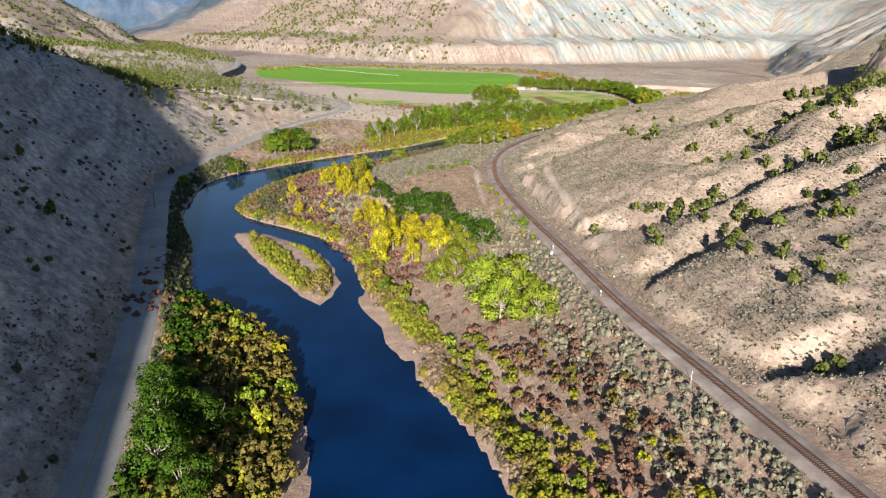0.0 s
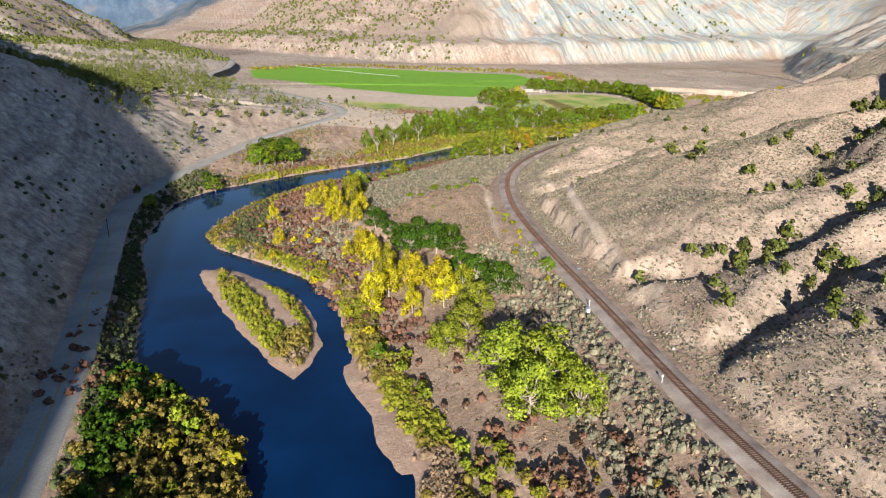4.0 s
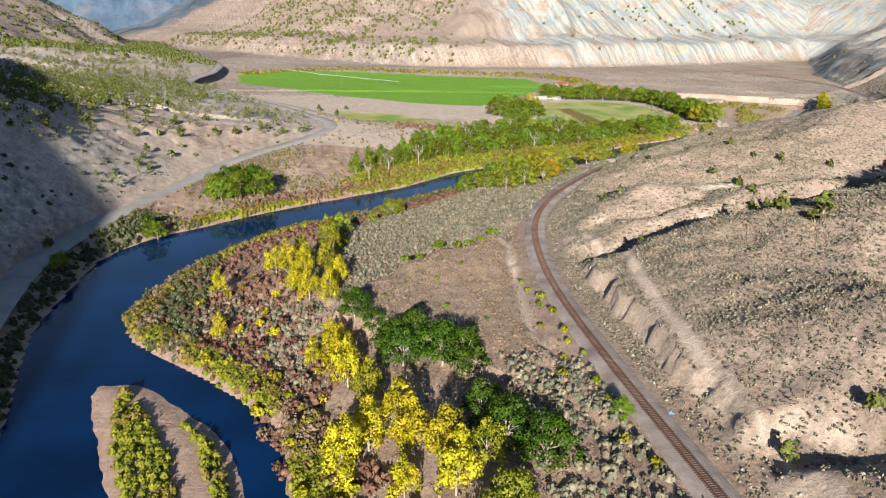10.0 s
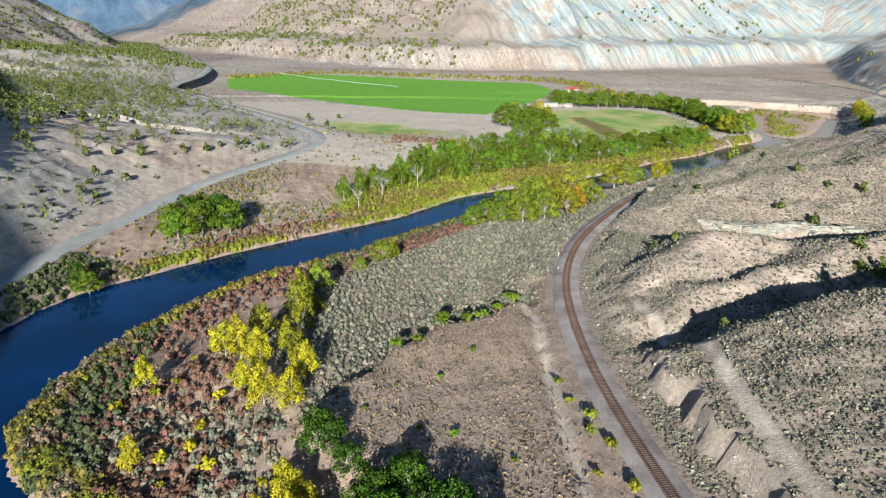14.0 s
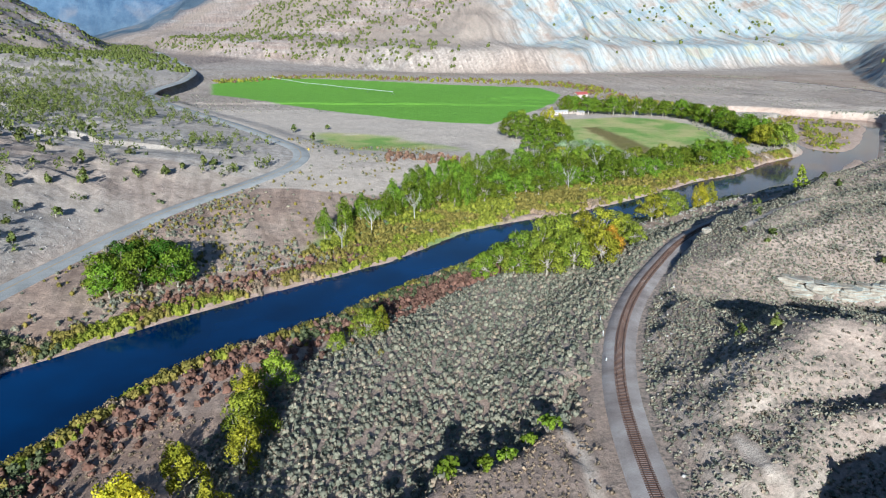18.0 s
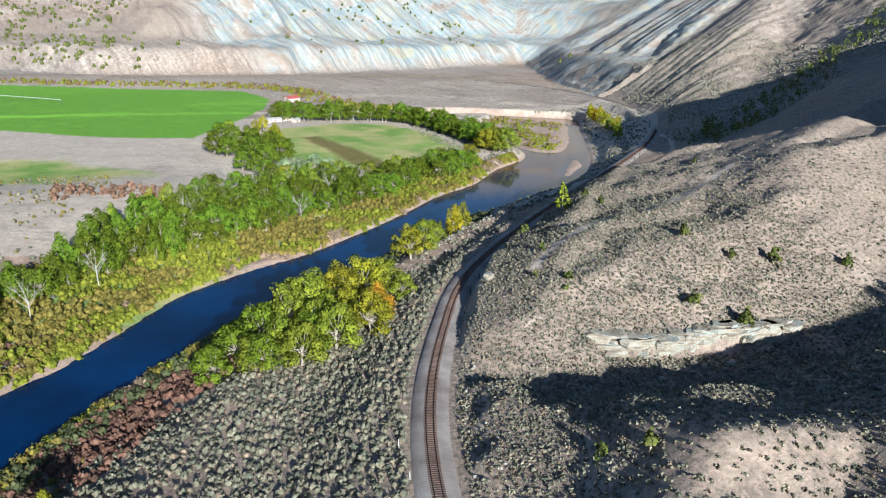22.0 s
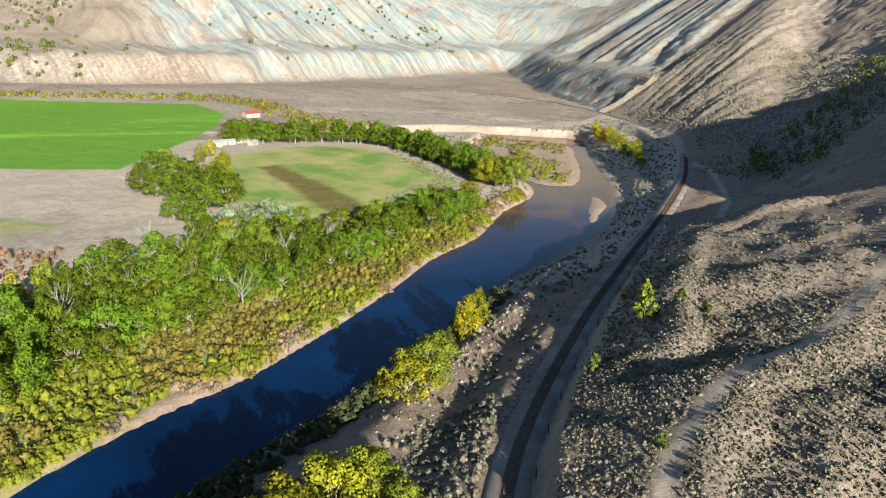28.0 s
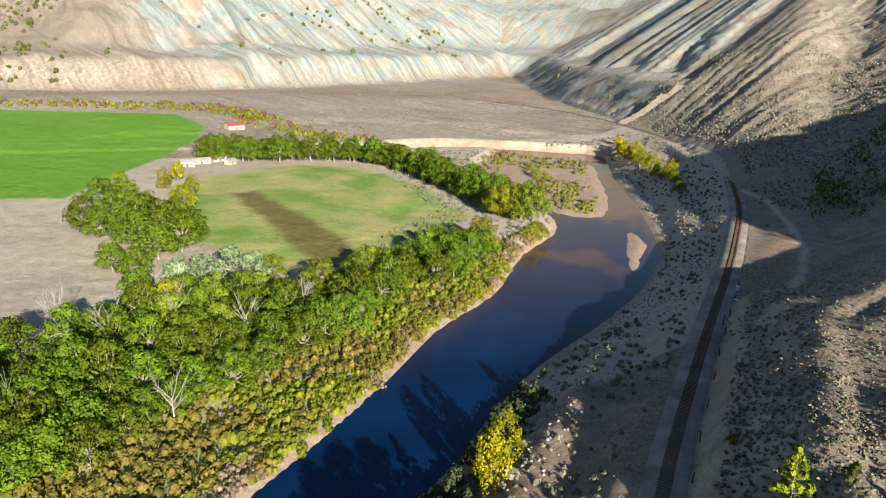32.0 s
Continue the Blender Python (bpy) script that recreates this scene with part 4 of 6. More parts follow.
BEND_TREES_GREEN = [
    (-12, 313, 11, "dark"), (-5, 304, 13, "dark"), (-15, 305, 11, "dark"), (1, 298, 12, "dark"), (9, 268, 13, "dark"), (16, 262, 13, "dark"), (4, 277, 11, "dark"), (-30, 327, 10, "dark"), (-24, 322, 7, "dark"), (-18, 311, 12, "dark"),
    (7, 244, 12, "lime"), (4, 232, 12, "lime"), (-2, 227, 11, "lime"), (13, 206, 17, "lime"), (21, 199, 19, "lime"), (17, 190, 15, "lime"), (28, 190, 13, "lime"), (-21, 231, 5, "green"),
    (-30, 457, 10, "lime"), (-26, 461, 8, "gold"), (-38, 453, 6, "lime"), (33, 272, 5, "green"),
]
# clump on the east bank
EAST_CLUMP = [
    (18, 499, 10, "green"), (27, 498, 13, "lime"), (37, 503, 14, "lime"), (48, 507, 13, "gold"), (52, 515, 11, "orange"), (31, 505, 12, "green"), (6, 505, 10, "green"), (13, 511, 12, "green"), (20, 516, 14, "green"), (28, 519, 15, "lime"), (36, 524, 16, "lime"), (45, 528, 15, "gold"), (54, 532, 15, "gold"), (62, 536, 13, "lime"), (24, 506, 11, "lime"), (34, 511, 13, "lime"), (44, 516, 12, "gold"), (54, 521, 10, "lime"), (64, 528, 9, "lime"), (16, 500, 9, "lime"),
    (82, 566, 14, "gold"), (89, 572, 13, "lime"), (96, 579, 10, "lime"), (114, 598, 13, "yellow"), (121, 604, 12, "gold"),
]
# west side by the road
ROADSIDE_TREES = [
    (-123, 496, 15, "green"), (-118, 502, 17, "dark"), (-112, 498, 17, "green"), (-107, 505, 18, "dark"), (-102, 504, 16, "green"), (-114, 508, 16, "green"), (-120, 491, 13, "green"), (-132, 437, 10, "green"), (-137, 441, 9, "dark"), (-149, 389, 8, "lime"),
]
# by the pasture
PASTURE_TREES = [
    (75, 800, 17, "green"), (64, 815, 17, "green"), (53, 826, 17, "green"), (48, 850, 16, "green"), (56, 868, 15, "lime"), (62, 800, 19, "green"), (70, 790, 18, "green"), (80, 788, 16, "green"), (46, 800, 15, "green"), (40, 815, 14, "green"), (82, 835, 14, "gold"), (78, 885, 12, "gold"), (86, 900, 12, "yellow"), (90, 872, 11, "gold"), (60, 784, 17, "green"), (66, 768, 17, "green"), (75, 776, 17, "green"), (50, 760, 12, "green"), (58, 752, 12, "green"),
    (70, 733, 13, "silver"), (78, 735, 12, "silver"), (87, 738, 13, "silver"), (95, 736, 11, "silver"), (102, 737, 10, "lime"),
]
# golden trees below the railway's bend
RAIL_BEND_TREES = [
    (405, 915, 13, "yellow"), (396, 900, 15, "yellow"), (401, 908, 13, "yellow"), (386, 874, 15, "yellow"), (391, 884, 12, "orange"), (378, 860, 13, "gold"), (368, 838, 13, "gold"), (358, 820, 11, "lime"), (352, 804, 14, "yellow"), (345, 793, 9, "lime"), (332, 776, 8, "lime"), (415, 930, 9, "yellow"), (300, 870, 6, "lime"), (310, 890, 6, "gold"), (330, 905, 6, "lime"),
]
# near thicket by the road
THICKET_TREES = [
    (-50, 112, 13, "dark"), (-58, 122, 14, "dark"), (-63, 136, 14, "dark"), (-54, 136, 11, "dark"), (-70, 152, 11, "dark"),
]
for x, y, h, leaf in BEND_TREES + BEND_TREES_UPPER + BEND_TREES_GREEN + EAST_CLUMP + ROADSIDE_TREES + PASTURE_TREES + RAIL_BEND_TREES + THICKET_TREES:
    cottonwood(x, y, h, leaf)


def scatter(poly, gap, seed, keep=None, tries=4000):
    """Places inside an outline that keep their distance."""
    r = np.random.RandomState(seed)
    a = np.array(poly)
    lo, hi = a.min(0), a.max(0)
    out = []
    q = r.uniform(lo, hi, (tries, 2))
    q = q[inside(q[:, 0], q[:, 1], poly)]
    if keep is not None:
        q = q[keep(q[:, 0], q[:, 1])]
    for p0 in q:
        if all((p0[0] - o[0]) ** 2 + (p0[1] - o[1]) ** 2 > gap * gap for o in out):
            out.append(p0)
    return out


def line_places(line, count, lo, hi, seed, y0=-1e9, y1=1e9):
    """Places beside a line, lo to hi metres to its right."""
    r = np.random.RandomState(seed)
    q = smooth_line([p[:2] for p in line], 3)
    q = q[(q[:, 1] > y0) & (q[:, 1] < y1)]
    k = r.randint(0, len(q) - 1, count)
    t = q[k + 1] - q[k]
    t = t / (np.linalg.norm(t, axis=1)[:, None] + 1e-6)
    o = r.uniform(lo, hi, (count, 1))
    return q[k] + np.column_stack([t[:, 1], -t[:, 0]]) * o + r.normal(0, 1.0, (count, 2))


WOOD = [(-64, 552), (-48, 572), (-18, 602), (28, 632), (70, 656), (106, 680), (138, 702), (175, 720), (198, 742), (170, 742), (120, 722), (60, 718), (20, 690), (-20, 640), (-45, 590)]
for x, y in scatter(WOOD, 6.4, 3):
    t = fbm(np.array([x]), np.array([y]), 25, 3)[0]
    leaf = "lime" if t > 0.22 else ("gold" if rng.rand() < 0.05 else "green")
    if x < 12 and rng.rand() < 0.75:
        tree(poplar_meshes, leaf, 100 + rng.randint(0, 5), x, y, rng.uniform(1.0, 1.6), "poplar_tree", "slender upright green poplar by the river", "tree", "wood along the river", rng.normal(0, 0.04))
    else:
        cottonwood(x, y, rng.uniform(9, 15), leaf, group="wood along the river")
ROW = smooth_line([(112, 968), (140, 962), (175, 952), (205, 937), (222, 900), (228, 860), (230, 820), (226, 785), (236, 772)], 8)
for x, y in ROW:
    for k in range(2):
        cottonwood(x + rng.normal(0, 3), y + rng.normal(0, 3) + 5 * k, rng.uniform(13, 18), "green" if y > 800 else ("gold" if rng.rand() < 0.5 else "lime"), group="trees round the pasture")

# tall shrubs: the near thicket, the shore in the foreground and small poplars in the bend
THICKET = [(-62, 100), (-32, 100), (-36, 150), (-48, 188), (-70, 210), (-88, 224), (-84, 200), (-72, 160), (-64, 128)]
for x, y in scatter(THICKET, 2.9, 12):
    tall_shrub(x, y, rng.uniform(3.6, 6.2), "dark" if x < -56 - 0.12 * (y - 104) and rng.rand() < 0.6 else ("lime" if rng.rand() < 0.08 else ("gold" if rng.rand() < 0.1 else "willow")))
BEND = [(-55, 300), (-30, 250), (-15, 235), (-8, 250), (-30, 290), (-45, 345), (-70, 390), (-90, 350), (-70, 315)]
for x, y in scatter(BEND, 5.6, 14):
    t = rng.rand()
    tall_shrub(x, y, rng.uniform(1.8, 4.0), "yellow" if t < 0.22 else "gold" if t < 0.32 else "red" if t < 0.72 else "brush")
SHORE = [(22, 100), (52, 100), (46, 150), (32, 185), (8, 215), (-8, 240), (-20, 236), (0, 190), (10, 150)]
for x, y in scatter(SHORE, 3.3, 13, lambda x, y: (lookup(x, y, "river") > 2) & (lookup(x, y, "rail") < -9)):
    d = float(lookup(x, y, "river")) + 8 * float(fbm(np.array([x]), np.array([y]), 18, 3)[0])
    t = rng.rand()
    if d < (11 if y > 185 else 17):
        tall_shrub(x, y, rng.uniform(2.8, 4.6), "reed" if t < 0.5 else "willow" if t < 0.75 else "lime" if t < 0.9 else "gold")
    elif t < (0.95 if y < 175 else 0.35):
        tall_shrub(x, y, rng.uniform(2.0, 3.8), "red" if t < 0.5 else "brush" if t < 0.66 else "willow" if t < 0.85 else "gold")
for x, y in [(-7, 353), (-11, 331), (-4, 329), (-3, 304), (4, 308), (7, 321), (-23, 339), (-17, 349), (1, 365)]:
    tall_shrub(x, y, rng.uniform(1.3, 2.0), "green")
for x, y in [(-7, 381), (-13, 371), (0, 383), (4, 386), (9, 391), (13, 394), (-18, 366)]:
    tall_shrub(x, y, rng.uniform(2.8, 4.4), "green")
for x, y in [(24, 335), (26, 325), (27, 312), (22, 318), (30, 300), (24, 292), (30, 285), (21, 342), (20, 352), (25, 300), (27, 306), (31, 278), (32, 264), (35, 255), (23, 330)]:
    tall_shrub(x, y, rng.uniform(1.8, 3.0), "gold" if rng.rand() < 0.6 else "lime")
tall_shrub(148, 573, 2.2, "orange")

# junipers of the slopes; the far ones are joined below
HILL_E = [(150, 200), (330, 230), (340, 480), (220, 470), (170, 400), (165, 300)]
EAST_J = scatter(HILL_E, 4.6, 8, lambda x, y: fbm(x, y, 34, 3) + (x - 140) / 260 > -0.1)
HILL_W = [(-180, 500), (-210, 560), (-150, 760), (-260, 960), (-420, 1250), (-640, 1100), (-420, 560), (-260, 400)]
WEST_J = scatter(HILL_W, 7.0, 9, lambda x, y: fbm(x, y, 60, 3) - (x + 250) / 300 > 0.0, 3600)
SIDE_J = [tuple(q) for q in line_places([(320, 690), (420, 735), (560, 795), (700, 850)], 90, -4, 26, 10)]
DRAW_J = [(93, 339), (102, 334), (98, 330), (156, 474), (122, 467), (128, 328), (138, 335), (114, 313), (107, 293), (112, 291), (120, 308), (120, 289), (126, 287), (144, 325), (147, 319), (159, 323),
          (165, 327), (163, 313), (175, 327), (172, 306), (172, 299), (140, 293), (140, 276), (131, 243), (143, 258), (165, 287), (162, 276), (148, 245), (141, 266), (131, 277), (132, 269), (87, 250), (82, 255), (92, 259), (90, 241)]
NEAR_J = [(78, 254), (74, 257), (102, 258), (107, 263), (99, 256), (99, 232), (105, 238), (109, 241), (112, 238), (92, 234), (58, 253), (75, 237), (83, 240), (135, 238), (134, 222), (124, 211), (108, 214), (128, 210), (121, 213),
          (72, 224), (90, 205), (93, 200), (100, 192), (96, 177), (105, 182), (104, 170), (117, 191), (87, 142), (91, 144), (96, 215), (107, 391), (104, 384), (109, 383), (138, 491), (131, 458)]
LOOSE_J = [(61, 423), (66, 417), (101, 508), (91, 495), (94, 484), (97, 487), (115, 544), (118, 546), (140, 552), (144, 549), (148, 545), (145, 479), (176, 466), (205, 560), (250, 600), (58, 356),
           (-139, 237), (-162, 405), (-169, 274), (-177, 541), (-167, 549), (-187, 606), (-178, 597), (-159, 609), (-137, 642), (-229, 638), (-149, 618), (-145, 631), (-195, 587), (-166, 517), (-122, 644), (-75, 699), (-101, 765), (-129, 831), (-105, 846), (-308, 813)]
EAST_J.sort(key=lambda q: q[0] - 0.3 * q[1])
BENCH_J = [(-173, 527), (-186, 612), (-172, 585), (-176, 643), (-296, 775), (-212, 633), (-268, 763), (-133, 647), (-246, 838), (-240, 832), (-219, 657), (-214, 680), (-261, 817), (-205, 610), (-190, 560), (-183, 575), (-225, 700), (-240, 720), (-253, 745), (-232, 668)]
WEST_J.sort(key=lambda q: q[1] - q[0])
for x, y in DRAW_J + NEAR_J:
    juniper(x, y, rng.uniform(4.0, 6.4))
for x, y in EAST_J[:110] + WEST_J[:90]:
    juniper(x, y, rng.uniform(3.4, 6.2))
for x, y in LOOSE_J + BENCH_J:
    juniper(x, y, rng.uniform(2.2, 4.2) if x > -100 else rng.uniform(4.0, 6.5))
tree(pine_meshes, "lime", 203, 137, 553, 3.4, "pine_tree", "tall green pine beside the railway cutting", "tree")
tree(pine_meshes, "juniper", 202, 103, 588, 3.0, "pine_tree", "green pine on the river bank", "tree")


def puffs(seed, high=0.42, segs=7, leaves=6, leaf=0.3, n=6):
    """Low rounded bushes one metre wide: an uneven dome of twigs with leaf clusters standing out of it."""
    out = []
    for k in range(n):
        r = np.random.RandomState(seed + k)
        v = []
        for rad, z in ((0.44, 0.0), (0.36, 0.66)):
            for j in range(segs):
                t = 2 * math.pi * (j + 0.5 * (z > 0.3)) / segs
                q = rad * r.uniform(0.7, 1.2)
                v.append((math.cos(t) * q, math.sin(t) * q, z * high * r.uniform(0.7, 1.2) - 0.05))
        v.append((r.normal(0, 0.06), r.normal(0, 0.06), high * r.uniform(0.8, 1.0)))
        f = []
        for j in range(segs):
            a, b, c, d = j, (j + 1) % segs, segs + (j + 1) % segs, segs + j
            f += [(a, b, c), (a, c, d), (d, c, 2 * segs)]
        v, f = np.array(v), np.array(f)
        d = r.normal(0, 1, (leaves, 3))
        d /= np.linalg.norm(d, axis=1)[:, None]
        d[:, 2] = np.abs(d[:, 2])
        lv, lf = leaf_quads(d * np.array((0.46, 0.46, high)) * r.uniform(0.8, 1.2, (leaves, 1)), d, leaf, r)
        lf = np.concatenate([lf[:, [0, 1, 2]], lf[:, [0, 2, 3]]]) + len(v)
        out.append((np.concatenate([v, lv]), np.concatenate([f, lf])))
    return out


def bushes(name, places, sizes, variants, leaf, label, squash=None):
    """Many bushes in one mesh."""
    z = lookup(places[:, 0], places[:, 1])
    vs, fs, off = [], [], 0
    pick = rng.randint(0, len(variants), len(places))
    ang = rng.uniform(0, 6.28, len(places))
    tall = rng.uniform(0.75, 1.3, len(places))
    for k, (v, f) in enumerate(variants):
        w = np.where(pick == k)[0]
        if not len(w):
            continue
        ca, sa, s = np.cos(ang[w])[:, None], np.sin(ang[w])[:, None], sizes[w][:, None]
        x = (v[None, :, 0] * ca - v[None, :, 1] * sa) * s + places[w, 0][:, None]
        y = (v[None, :, 0] * sa + v[None, :, 1] * ca) * s + places[w, 1][:, None]
        q = np.stack([x, y, v[None, :, 2] * s * tall[w][:, None] + z[w][:, None]], 2).reshape(-1, 3)
        ff = (f[None] + (np.arange(len(w)) * len(v))[:, None, None]).reshape(-1, f.shape[1]) + off
        vs.append(q)
        fs.append(ff)
        off += len(q)
    ob = new(name, mesh_of(name, np.concatenate(vs), np.concatenate(fs), LEAF[leaf], True))
    return tagged(ob, label, "shrubs", kind="stuff")


def spread(n, box, weight, seed):
    r = np.random.RandomState(seed)
    q = np.column_stack([r.uniform(box[0], box[1], n), r.uniform(box[2], box[3], n)])
    return q[r.rand(n) < weight(q[:, 0], q[:, 1])]


def even(box, gap, weight, seed):
    """Places on a jittered grid, so that each bush stands by itself."""
    r = np.random.RandomState(seed)
    gx_, gy_ = np.meshgrid(np.arange(box[0], box[1], gap), np.arange(box[2], box[3], gap))
    q = np.column_stack([gx_.ravel(), gy_.ravel()]) + r.uniform(-0.42, 0.42, (gx_.size, 2)) * gap
    return q[r.rand(len(q)) < weight(q[:, 0], q[:, 1])]


def on(x, y, name):
    return lookup(x, y, name)


def clear(x, y):
    """1 off the road, the rail and the water."""
    return (np.abs(on(x, y, "rail")) > 5.4) & (np.abs(on(x, y, "road")) > 7) & (on(x, y, "river") > 2)


def tracks(x, y):
    return np.min([near_line(x, y, p)[0] - w for p, w in PATHS[:4]], axis=0) > 0.5


JUN = [juniper_meshes(240 + k, 30)[1] for k in range(3)]
JUN = [(v / 3.0, f) for v, f, _ in JUN]
PLATEAU = [(-235, 420), (-215, 520), (-240, 640), (-300, 760), (-330, 900), (-420, 1080), (-520, 1350), (-900, 1700), (-1000, 1300), (-700, 700), (-520, 380)]
plateau_j = spread(15000, (-1000, -200, 380, 1700), lambda x, y: inside(x, y, PLATEAU) * (1 - 0.6 * step(y, 900, 1100)) * np.clip(0.62 + 1.5 * fbm(x, y, 70, 4), 0.02, 0.9), 33)
WESTERN = spread(2600, (-420, -105, 470, 1080), lambda x, y: (on(x, y, "road") < -10) * np.clip(0.25 + 0.9 * fbm(x, y, 50, 4), 0.05, 0.8), 73)
rest = np.concatenate([WESTERN, np.array(EAST_J[110:] + WEST_J[90:] + SIDE_J), plateau_j])
bushes("juniper_woodland", rest, np.where(np.arange(len(rest)) < len(WESTERN), 1.15, 1.1) * rng.uniform(3.6, 7.0, len(rest)), JUN, "juniper", "olive-green junipers thick on the far slopes")
far_j = spread(30000, (-1900, 700, 1300, 2500), lambda x, y: (lookup(x, y) > 16) * np.clip(0.42 + 0.9 * fbm(x, y, 160, 4) - 0.62 * step(x + 0.25 * y, 330, 520), 0.006, 0.7), 31)
bushes("far_junipers", far_j, rng.uniform(4.0, 9.0, len(far_j)), puffs(700, 0.75, 5, 4, 0.4), "juniper", "dark junipers dotted over the far hills")
SAGE = puffs(300, 0.55, 6, 16, 0.3)
FLAT = [(-62, 400), (-38, 345), (-20, 368), (20, 402), (26, 420), (40, 460), (60, 498), (84, 532), (100, 556), (80, 556), (40, 512), (10, 500), (-30, 478), (-50, 440)]
q = even((-62, 102, 340, 560), 1.75, lambda x, y: inside(x, y, FLAT) * clear(x, y) * np.clip(1.1 + 1.0 * fbm(x, y, 20, 3), 0.25, 1), 20)
bushes("sagebrush_flat", q, rng.uniform(1.15, 2.15, len(q)), SAGE, "sage", "grey-green sagebrush packed over the flat by the river")


def hill_weight(x, y):
    return (on(x, y, "rail") > 5.5) * clear(x, y) * tracks(x, y) * np.clip(0.95 + 1.0 * fbm(x, y, 40, 4), 0.3, 1) * (1 - 0.45 * (1 - step(y, 260, 330))) * step(330 - x, 60, 190) * (lookup(x, y, "slope") < 1.1)


q = np.concatenate([even((28, 175, 110, 600), 1.05, hill_weight, 21), even((175, 262, 110, 640), 1.6, hill_weight, 22), even((90, 175, 600, 640), 1.5, hill_weight, 19)])
bushes("sagebrush_hills", q, rng.uniform(0.7, 1.4, len(q)), puffs(390, 0.38, 3, 4, 0.42), "hill", "grey-green sagebrush scattered over the dry hills")
q = even((-40, 30, 262, 402), 1.35, lambda x, y: inside(x, y, TERRACE) * (on(x, y, "rail") < -13) * 0.85, 18)
bushes("terrace_tufts", q, rng.uniform(0.5, 1.05, len(q)), puffs(395, 0.5, 3, 4, 0.42), "brush", "small dry brown tufts evenly over the river terrace")
q = spread(5600, (-10, 90, 100, 300), lambda x, y: (on(x, y, "rail") < -5) * (on(x, y, "rail") > -26) * (on(x, y, "river") > 15) * 0.9, 29)
bushes("sagebrush_trackside", q, rng.uniform(1.2, 2.7, len(q)), SAGE, "sage", "pale sagebrush beside the railway")
q = spread(17000, (70, 460, 520, 960), lambda x, y: (on(x, y, "rail") < -6) * (on(x, y, "river") > 3) * (on(x, y, "river") < 60) * np.clip(0.75 + 1.2 * fbm(x, y, 14, 3), 0.1, 1), 30)
bushes("bank_sagebrush", q, rng.uniform(0.9, 2.0, len(q)), SAGE, "sage", "grey scrub on the steep bank below the railway")

TUFT = puffs(340, 0.4, 3, 4, 0.4)
q = spread(19000, (-112, 100, 100, 420), lambda x, y: (on(x, y, "rail") < -7) * (on(x, y, "river") > 6) * (x > -112) * clear(x, y) * (1 - 0.9 * inside(x, y, FLAT)) * np.clip(0.55 + 1.2 * fbm(x, y, 20, 3), 0.15, 1), 23)
bushes("dry_grass", q, rng.uniform(0.7, 1.5, len(q)), TUFT, "brush", "dry pinkish-brown grass tufts and weeds")
RED = puffs(350, 0.6, 7, 10, 0.35)
q = spread(7500, (-112, 60, 100, 560), lambda x, y: step(on(x, y, "river"), 5, 9) * (1 - step(on(x, y, "river"), 18, 30)) * (on(x, y, "rail") < -8) * ((fbm(x, y, 22, 3) > -0.05) | (y > 395)), 24)
q = np.concatenate([q, spread(2600, (-112, 30, 380, 535), lambda x, y: (on(x, y, "river") > 4) * (on(x, y, "river") < 15) * (on(x, y, "rail") < -20), 37), spread(900, (-40, 30, 468, 535), lambda x, y: (on(x, y, "river") > 5) * (on(x, y, "river") < 24) * (on(x, y, "rail") < -20), 34)])
mounds = even((-42, 8, 690, 722), 4.6, lambda x, y: np.clip(0.8 + 1.5 * fbm(x, y, 15, 2), 0, 1), 35)
bushes("red_mounds", mounds, rng.uniform(2.4, 4.2, len(mounds)), RED, "red", "rounded dark red shrubs on pale dry ground")
bushes("red_shrubs", q, rng.uniform(1.3, 3.0, len(q)), RED, "red", "reddish brown low shrubs behind the bank")
q = spread(3600, (-100, 0, 240, 395), lambda x, y: inside(x, y, BEND) * (0.15 + 0.6 * (fbm(x, y, 16, 3) > 0.0)), 71)
bushes("bend_brush", q, rng.uniform(1.2, 2.8, len(q)), RED, "red", "reddish brown brush between the yellow trees")
q = spread(1900, (-88, -38, 290, 400), lambda x, y: (on(x, y, "river") > 9) * 0.8 * (fbm(x + 30, y, 18, 3) > 0.02), 72)
bushes("bend_sage", q, rng.uniform(1.2, 2.6, len(q)), SAGE, "sage", "silver-grey sagebrush in the river bend")
WILLOW = puffs(320, 0.7, 5, 24, 0.24)
q = np.concatenate([line_places(BANK_EAST, 4600, 2.0, 9.0, 41, 90, 400), line_places(BANK_EAST, 1100, 1.0, 4.5, 46, 400, 560), line_places(BANK_WEST, 4200, -9.0, -2.0, 42, 440, 760)])
q = np.concatenate([q, spread(4200, (-100, -36, 215, 312), lambda x, y: (signed(x, y, ISLE) < -2.6 - 3.0 * step(y, 278, 300) - 3.0 * (1 - step(y, 222, 232))) * (near_line(x, y, [(-50, 254), (-64, 279), (-78, 298)])[0] > 3.0), 44), spread(2600, (255, 372, 770, 970), lambda x, y: (signed(x, y, BAR) < -5) * (fbm(x, y, 30, 3) > -0.1), 45)])
tone = fbm(q[:, 0], q[:, 1], 14, 4)
q, tone = q[tone > -0.42], tone[tone > -0.42]
w = tone > 0.1
r4 = tone < -0.16
bushes("brown_bank_weeds", q[r4], rng.uniform(1.2, 2.4, int(r4.sum())), WILLOW, "brush", "brown dry weeds along the banks")
q, w = q[~r4], w[~r4]
bushes("willow_thicket", q[~w], rng.uniform(1.3, 3.0, int((~w).sum())), WILLOW, "willow", "olive-yellow willow thicket along the river banks")
bushes("green_bank_shrubs", q[w], rng.uniform(1.2, 2.6, int(w.sum())), WILLOW, "reed", "yellow-green shrubs and reeds along the banks")
